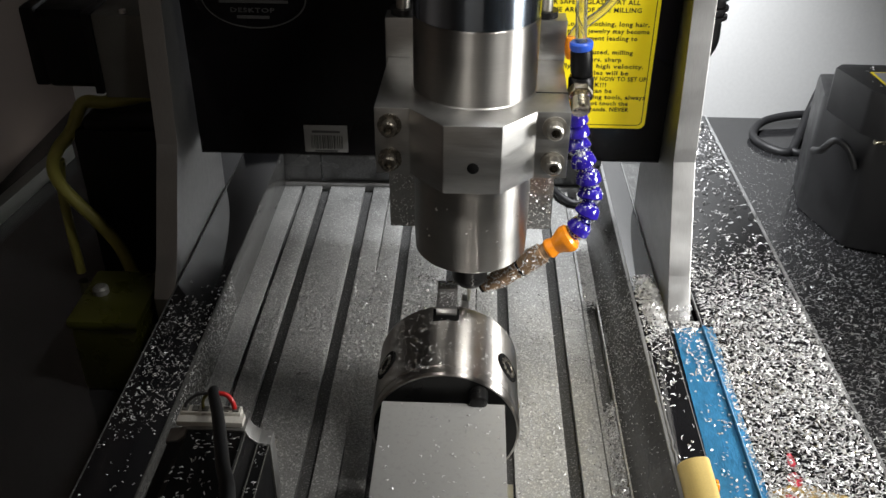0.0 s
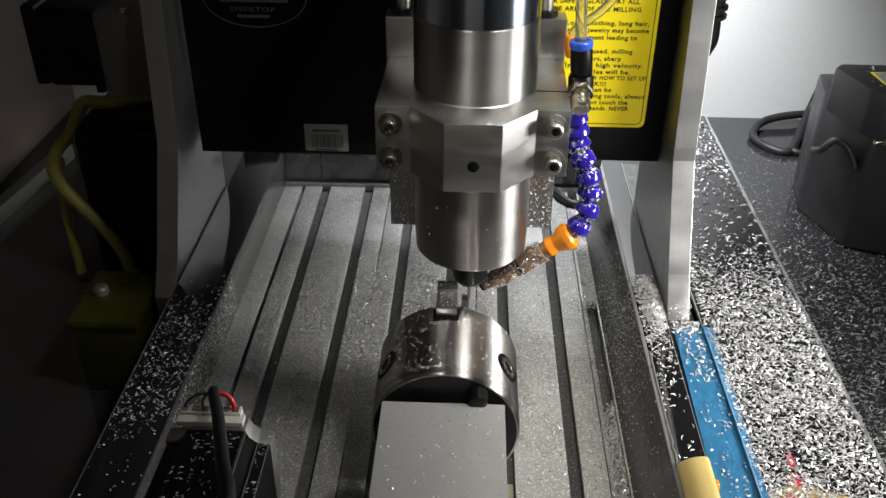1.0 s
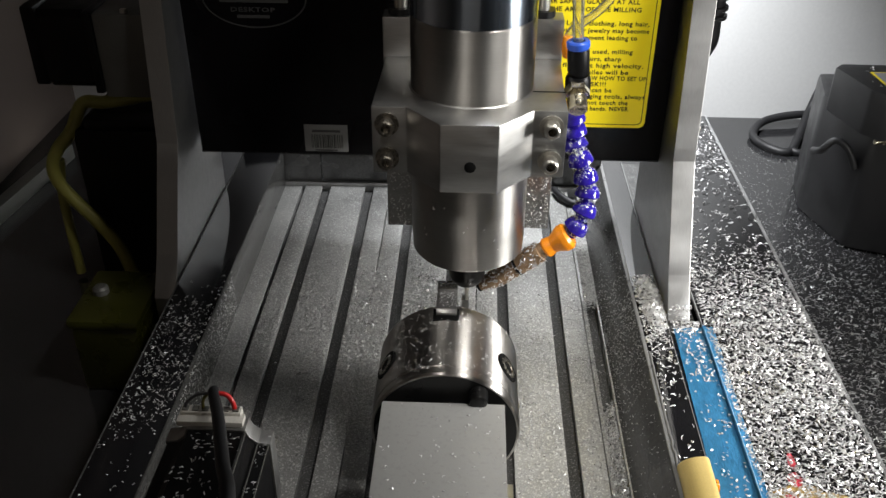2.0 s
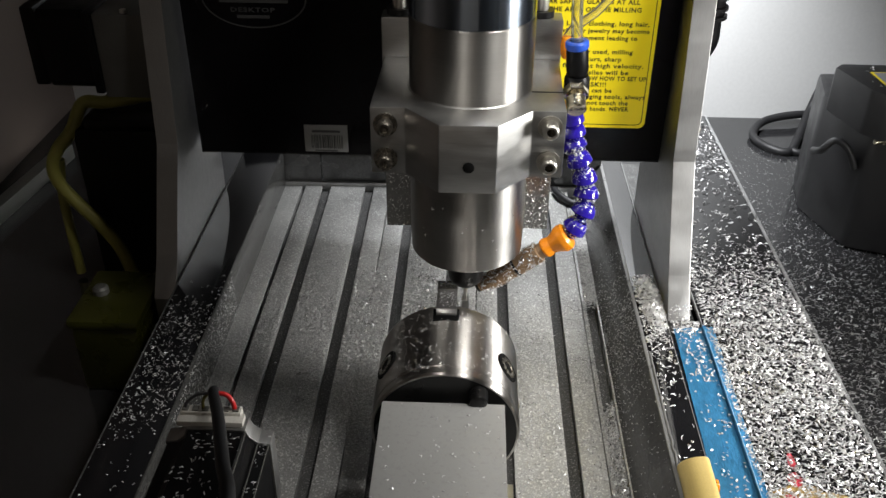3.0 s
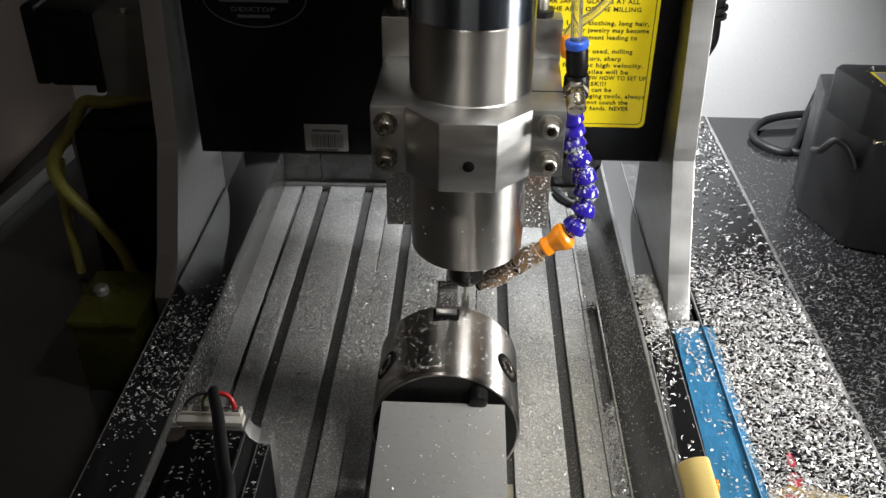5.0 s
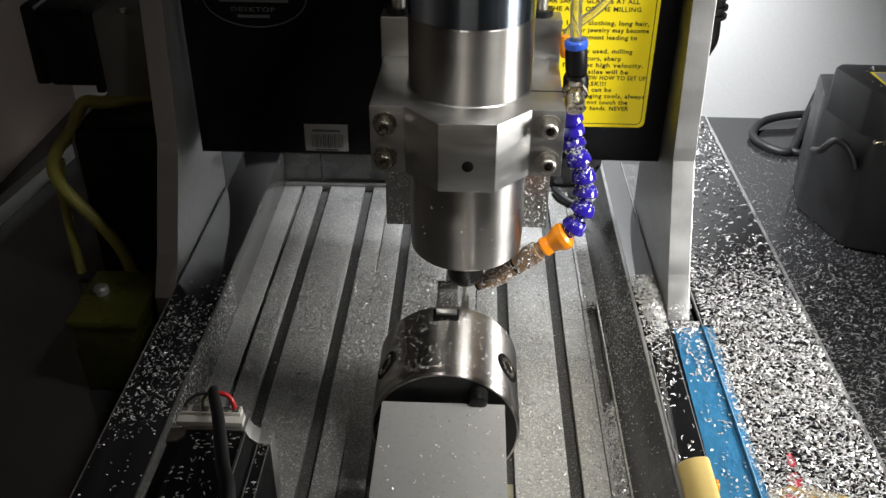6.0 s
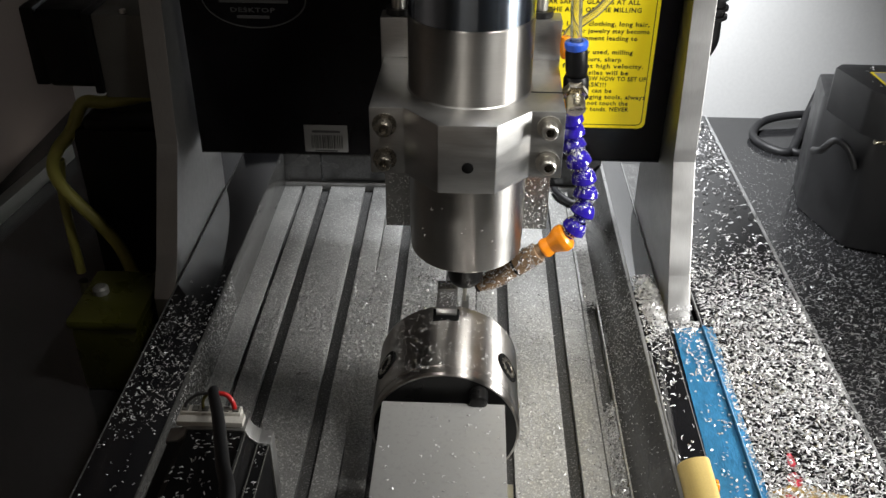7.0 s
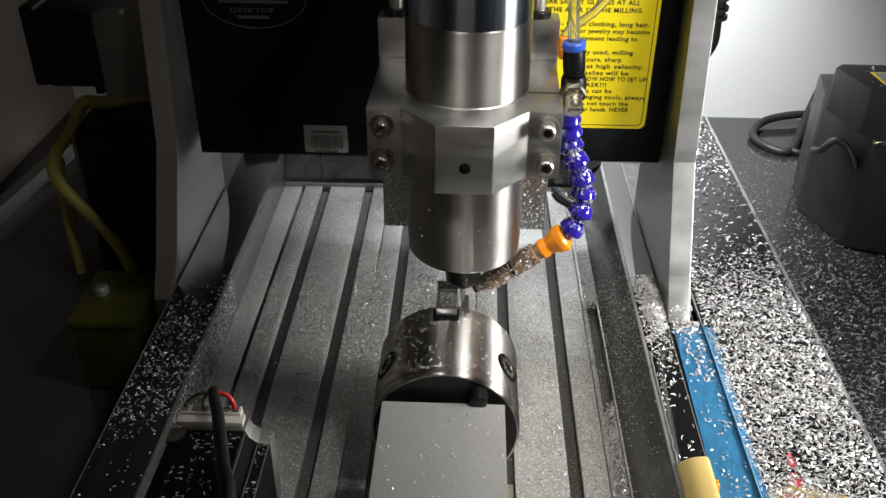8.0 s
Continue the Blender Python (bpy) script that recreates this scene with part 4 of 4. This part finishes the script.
    solo("tubing", tube([(-0.4150, 0.250, 0.086), (-0.4200, 0.250, 0.050), (-0.4190, 0.245, 0.010), (-0.416, 0.240, -0.0445)], 0.0050, 12), M_OLIVE, "thin dark yellow-green tubing in the shade", "tubing")
    tk = thing("coolant_tank", (-0.312, 0.095, GROUND_Z), "dark yellow-green plastic coolant tank in the shade", "tank")
    part("body", box(-0.3440, -0.2845, 0.058, 0.135, GROUND_Z, 0.020, 0.006), M_TANK, tk)
    part("lid", box(-0.3460, -0.2830, 0.056, 0.137, 0.0202, 0.0300, 0.004), M_TANK, tk, "dark yellow-green lid")
    part("spout", lathe([(0, 0), (0.007, 0), (0.007, 0.005), (0.005, 0.007), (0, 0.008)], Matrix.Translation((-0.329, 0.10, 0.030)), 24), M_MOUNT, tk, "dull grey cap on the lid")
    solo("rail", prism([(-0.585, 0.20), (-0.568, 0.20), (-0.532, 0.52), (-0.549, 0.52)], "z", GROUND_Z, -0.03, 0.001), M_GREYMET, "dull grey metal rail on the table", "rail")


# ---------------------------------------------------------------- swarf
def build_swarf():
    def heavy(x, y):
        k = min(max((0.235 + 0.03 * noise.noise((x * 60, 1.0, 2.0)) - y) / 0.17, 0), 1)
        return 0.045 + (0.06 if y > 0.36 else 0) + 0.9 * k * k * (3 - 2 * k) * (0.8 + 0.35 * noise.noise((x * 45, y * 45, 5.0)))
    chips("swarf", 11500, on_rect(0.2055, 0.2965, -0.22, 0.50, 0.0310, heavy), 0.0050, 0.00095, M_CHIP, None, 11, "bright curled aluminium chips heaped on the deck", "metal chips", curl=0.5, flat=0.42, lie=0.7)
    chips("swarf", 620, on_rect(0.1525, 0.174, -0.16, 0.15, 0.0308, lambda x, y: 0.07 + (1.0 if y > 0.05 else max(0, (y + 0.03) * 6))), 0.0042, 0.0009, M_CHIP, None, 12, "aluminium chips on the narrow deck", "metal chips")

    def heap(r):
        a, d = r.uniform(0, 6.283), r.uniform() ** 0.6
        x, y = 0.165 + 0.010 * d * math.cos(a), 0.105 + 0.045 * d * math.sin(a)
        return (x, y, 0.031 + 0.010 * (1 - d)), (0, 0, 1)
    chips("swarf", 1300, heap, 0.0046, 0.0010, M_CHIP, None, 13, "small heap of chips by the side plate", "metal chips", flat=0.6, lie=0.7)
    chips("swarf", 170, lambda r: ((r.uniform(0.1765, 0.2015), 0.0795 - 0.016 * r.uniform() ** 1.6, 0.0303), (0, 0, 1)), 0.0036, 0.0009, M_CHIP, None, 26, "chips gathered at the foot of the side plate", "metal chips", flat=0.5)
    # The duller dust material makes these chips read as dimly lit.
    chips("swarf", 640, on_rect(-0.256, -0.2160, -0.12, 0.12, 0.0427, lambda x, y: min(1, max(0.02, (0.095 - abs(y + 0.004 - 0.6 * (x + 0.236))) * 28)) * (0.75 + 0.5 * noise.noise((x * 70, y * 45, 4.0)))), 0.0030, 0.0006, M_DUST, None, 14, "small chips on the black deck", "metal chips")
    chips("swarf", 60, on_rect(-0.256, -0.2160, -0.30, -0.08, 0.0427), 0.0026, 0.0006, M_CHIP, None, 15, "small chips on the black deck", "metal chips")
    # Streaky reflections of the deck's chips, built as chips on the table.
    chips("swarf", 12000, on_rect(0.302, 0.62, -0.20, 0.46, GROUND_Z + 0.0003, lambda x, y: 1.0 if y < 0.15 else max(0.12, 1 - (y - 0.15) * 4)), 0.0055, 0.0008, M_HAZECHIP, None, 16, "chips standing in for streaky reflections on the table", "metal chips", flat=0.15, lie=0.5)
    chips("swarf", 240, lambda r: ((r.uniform(0.180, 0.2015), r.uniform(-0.19, 0.062) if r.uniform() < 0.5 else r.uniform(0.0, 0.062), 0.0303), (0, 0, 1)), 0.0030, 0.0011, M_CHIP, None, 17, "chips on the blue tape", "metal chips", flat=0.15)
    # Tiny flecks added so that the table looks hazy.
    chips("swarf_dust", 9000, on_rect(0.302, 0.62, -0.20, 0.60, GROUND_Z + 0.0003), 0.0020, 0.0006, M_HAZECHIP, None, 27, "fine flecks standing in for haze over the table", "metal chips", flat=0.2, lie=0.6)

    def in_slot(x):
        return any(abs(x - CX - c) < 0.0062 for c in SLOTS)

    # Fewer flakes at right and front also stand in for dimmer light.
    bed = lambda x, y: 0 if in_slot(x) else 0.5 + 0.5 * noise.noise((x * 22, y * 12, 3.0)) + (0.3 if y < 0.15 else -0.42 if y > 0.2 else -0.2) - (0.8 if y < -0.05 else 0.55 if x > 0.03 else 0)
    # Real speckle, thickened left of the chuck to brighten the shaded bed.
    def cluster(x, y):
        near = math.exp(-((x + 0.080) / 0.065) ** 2 - ((y - 0.085) / 0.09) ** 2) + 0.06 * math.exp(-((x - 0.075) / 0.05) ** 2 - ((y + 0.03) / 0.16) ** 2)
        return 0 if in_slot(x) else near * (0.6 + 0.6 * noise.noise((x * 40, y * 30, 7.0)))
    chips("swarf_dust", 15000, on_rect(CX - 0.149, CX + 0.149, -0.16, 0.25, 0.0006, cluster), 0.0022, 0.0008, M_DUST, None, 23, "coarser glittering flakes, thickened to brighten the bed left of the chuck", "metal chips", flat=0.5)
    chips("swarf_dust", 26000, on_rect(CX - 0.149, CX + 0.149, -0.16, 0.36, 0.0004, bed), 0.0017, 0.0007, M_DUST, None, 18, "fine glittering swarf dust on the bed", "metal chips", flat=0.45)
    chips("swarf_dust", 1300, on_rect(0.1098, 0.1133, -0.16, 0.15, 0.0), 0.0018, 0.0007, M_DUST, None, 19, "fine swarf along the edge of the bed", "metal chips", flat=0.2)
    chips("swarf_dust", 1300, lambda r: ((-0.2136, r.uniform(-0.07, 0.12), r.uniform(0.0, 0.041) ** 1.0), (1, 0, 0)), 0.0016, 0.0006, M_DUST, None, 21, "fine swarf clinging to the skirt", "metal chips", flat=0.4)
    def slope(r):
        k = r.uniform()
        return (0.1250 + 0.0230 * k, r.normal(0.075, 0.05) if r.uniform() < 0.8 else r.uniform(-0.16, 0.2), -0.0004 + 0.0309 * k), (-0.77, 0, 0.64)
    chips("swarf_dust", 1500, slope, 0.0016, 0.0006, M_DUST, None, 22, "fine swarf clinging to the skirt", "metal chips", flat=0.4)
    chips("swarf_dust", 1900, on_rect(-0.2135, CX - 0.155, -0.16, 0.20, -0.0006), 0.0018, 0.0007, M_DUST, None, 20, "fine swarf along the edge of the bed", "metal chips", flat=0.2)

    chips("swarf_dust", 2600, on_rect(0.1138, 0.1233, -0.16, 0.06, -0.0040, lambda x, y: 1 if y < 0.005 + 2 * (x - 0.1185) else 0.03), 0.0024, 0.0009, M_DUST, None, 24, "chips choking the gap along the bed", "metal chips", flat=0.5)
    chips("swarf_dust", 6500, on_rect(0.1130, 0.1245, 0.10, 0.34, -0.0006, lambda x, y: min(1, max(0.02, (y - 0.135) * 45)) ** 2), 0.0024, 0.0010, M_DUST, None, 25, "fine swarf filling the gap along the bed", "metal chips", flat=0.35)


build_room()
build_bed()
gantry = build_gantry()
spindle = build_spindle()
hose = build_coolant_hose()
build_rotary()
build_surroundings()
build_swarf()


# ---------------------------------------------------------------- movement
def motions():
    """The gantry nods to and fro along the bed while the spindle circles and creeps sideways: seconds, sideways and lengthwise, in millimetres."""
    way = (
        (0.0, 0.00, -0.00), (0.1, 0.85, -0.00), (0.2, 0.34, 1.54), (0.3, 0.00, 2.31), (0.4, -0.68, 1.54), (0.5, -1.53, -0.38), (0.6, -1.36, -0.77),
        (0.7, -0.34, -0.77), (0.8, 0.68, -0.38), (0.9, 0.34, 1.54), (1.0, 0.17, 2.31), (1.1, 0.00, 2.31), (1.2, -1.02, 1.54), (1.3, -1.69, -0.38),
        (1.4, -1.36, -0.77), (1.5, -0.17, -0.38), (1.6, 0.00, 0.38), (1.7, 0.20, 1.33), (1.8, -0.41, 2.12), (1.9, -1.23, 2.12), (2.0, -1.85, 1.33),
        (2.1, -1.94, 0.21), (2.2, -1.53, -0.58), (2.3, -0.90, -0.58), (2.4, -0.48, 0.21), (2.5, -0.58, 1.33), (2.6, -1.19, 2.12), (2.8, -1.36, 1.54),
        (2.9, -2.03, 1.54), (3.0, -2.71, 0.77), (3.1, -2.03, -0.00), (3.2, -1.53, -0.00), (3.3, -0.85, 0.38), (3.4, -1.36, 1.54), (3.5, -1.86, 2.31),
        (3.6, -2.37, 1.92), (3.7, -2.88, 0.38), (3.8, -1.19, -0.38), (3.9, -1.53, 1.54), (4.0, -1.86, 2.31), (4.1, -2.20, 1.92), (4.2, -3.22, 0.77),
        (4.3, -3.05, -0.38), (4.4, -2.03, -0.38), (4.5, -1.69, 1.15), (4.6, -2.03, 1.54), (4.7, -1.33, 0.21), (4.8, -1.39, 1.33), (4.9, -1.97, 2.12),
        (5.0, -2.76, 2.12), (5.1, -3.34, 1.33), (5.2, -3.40, 0.21), (5.3, -2.95, -0.58), (5.4, -2.29, -0.58), (5.5, -1.84, 0.21), (5.6, -1.91, 1.33),
        (5.7, -2.49, 2.12), (5.8, -2.71, 1.92), (5.9, -3.05, 2.31), (6.0, -3.22, 2.31), (6.1, -4.07, 1.54), (6.2, -4.24, -0.00), (6.3, -3.22, -0.00),
        (6.4, -2.71, -0.00), (6.5, -2.88, 1.15), (6.6, -3.39, 2.31), (6.7, -4.24, 1.54), (6.8, -4.58, 0.38), (6.9, -3.73, -0.38), (7.0, -3.22, 0.38),
        (7.1, -3.05, 1.92), (7.2, -3.73, 2.31), (7.3, -4.92, 1.15), (7.4, -5.08, -0.38), (7.5, -4.24, -0.38), (7.6, -3.56, 0.77), (7.7, -3.90, 1.92),
        (7.8, -4.41, 1.92), (7.9, -4.92, 0.77), (8.0, -4.92, -0.38),
    )
    for ob, follow in ((gantry, 0.0), (spindle, 1.0), (hose, 1.0)):
        base = ob.location.copy()
        walk(ob, [(t, Matrix.Translation(base + Vector((dx * follow, dy, 0)) * 0.001)) for t, dx, dy in way])


motions()
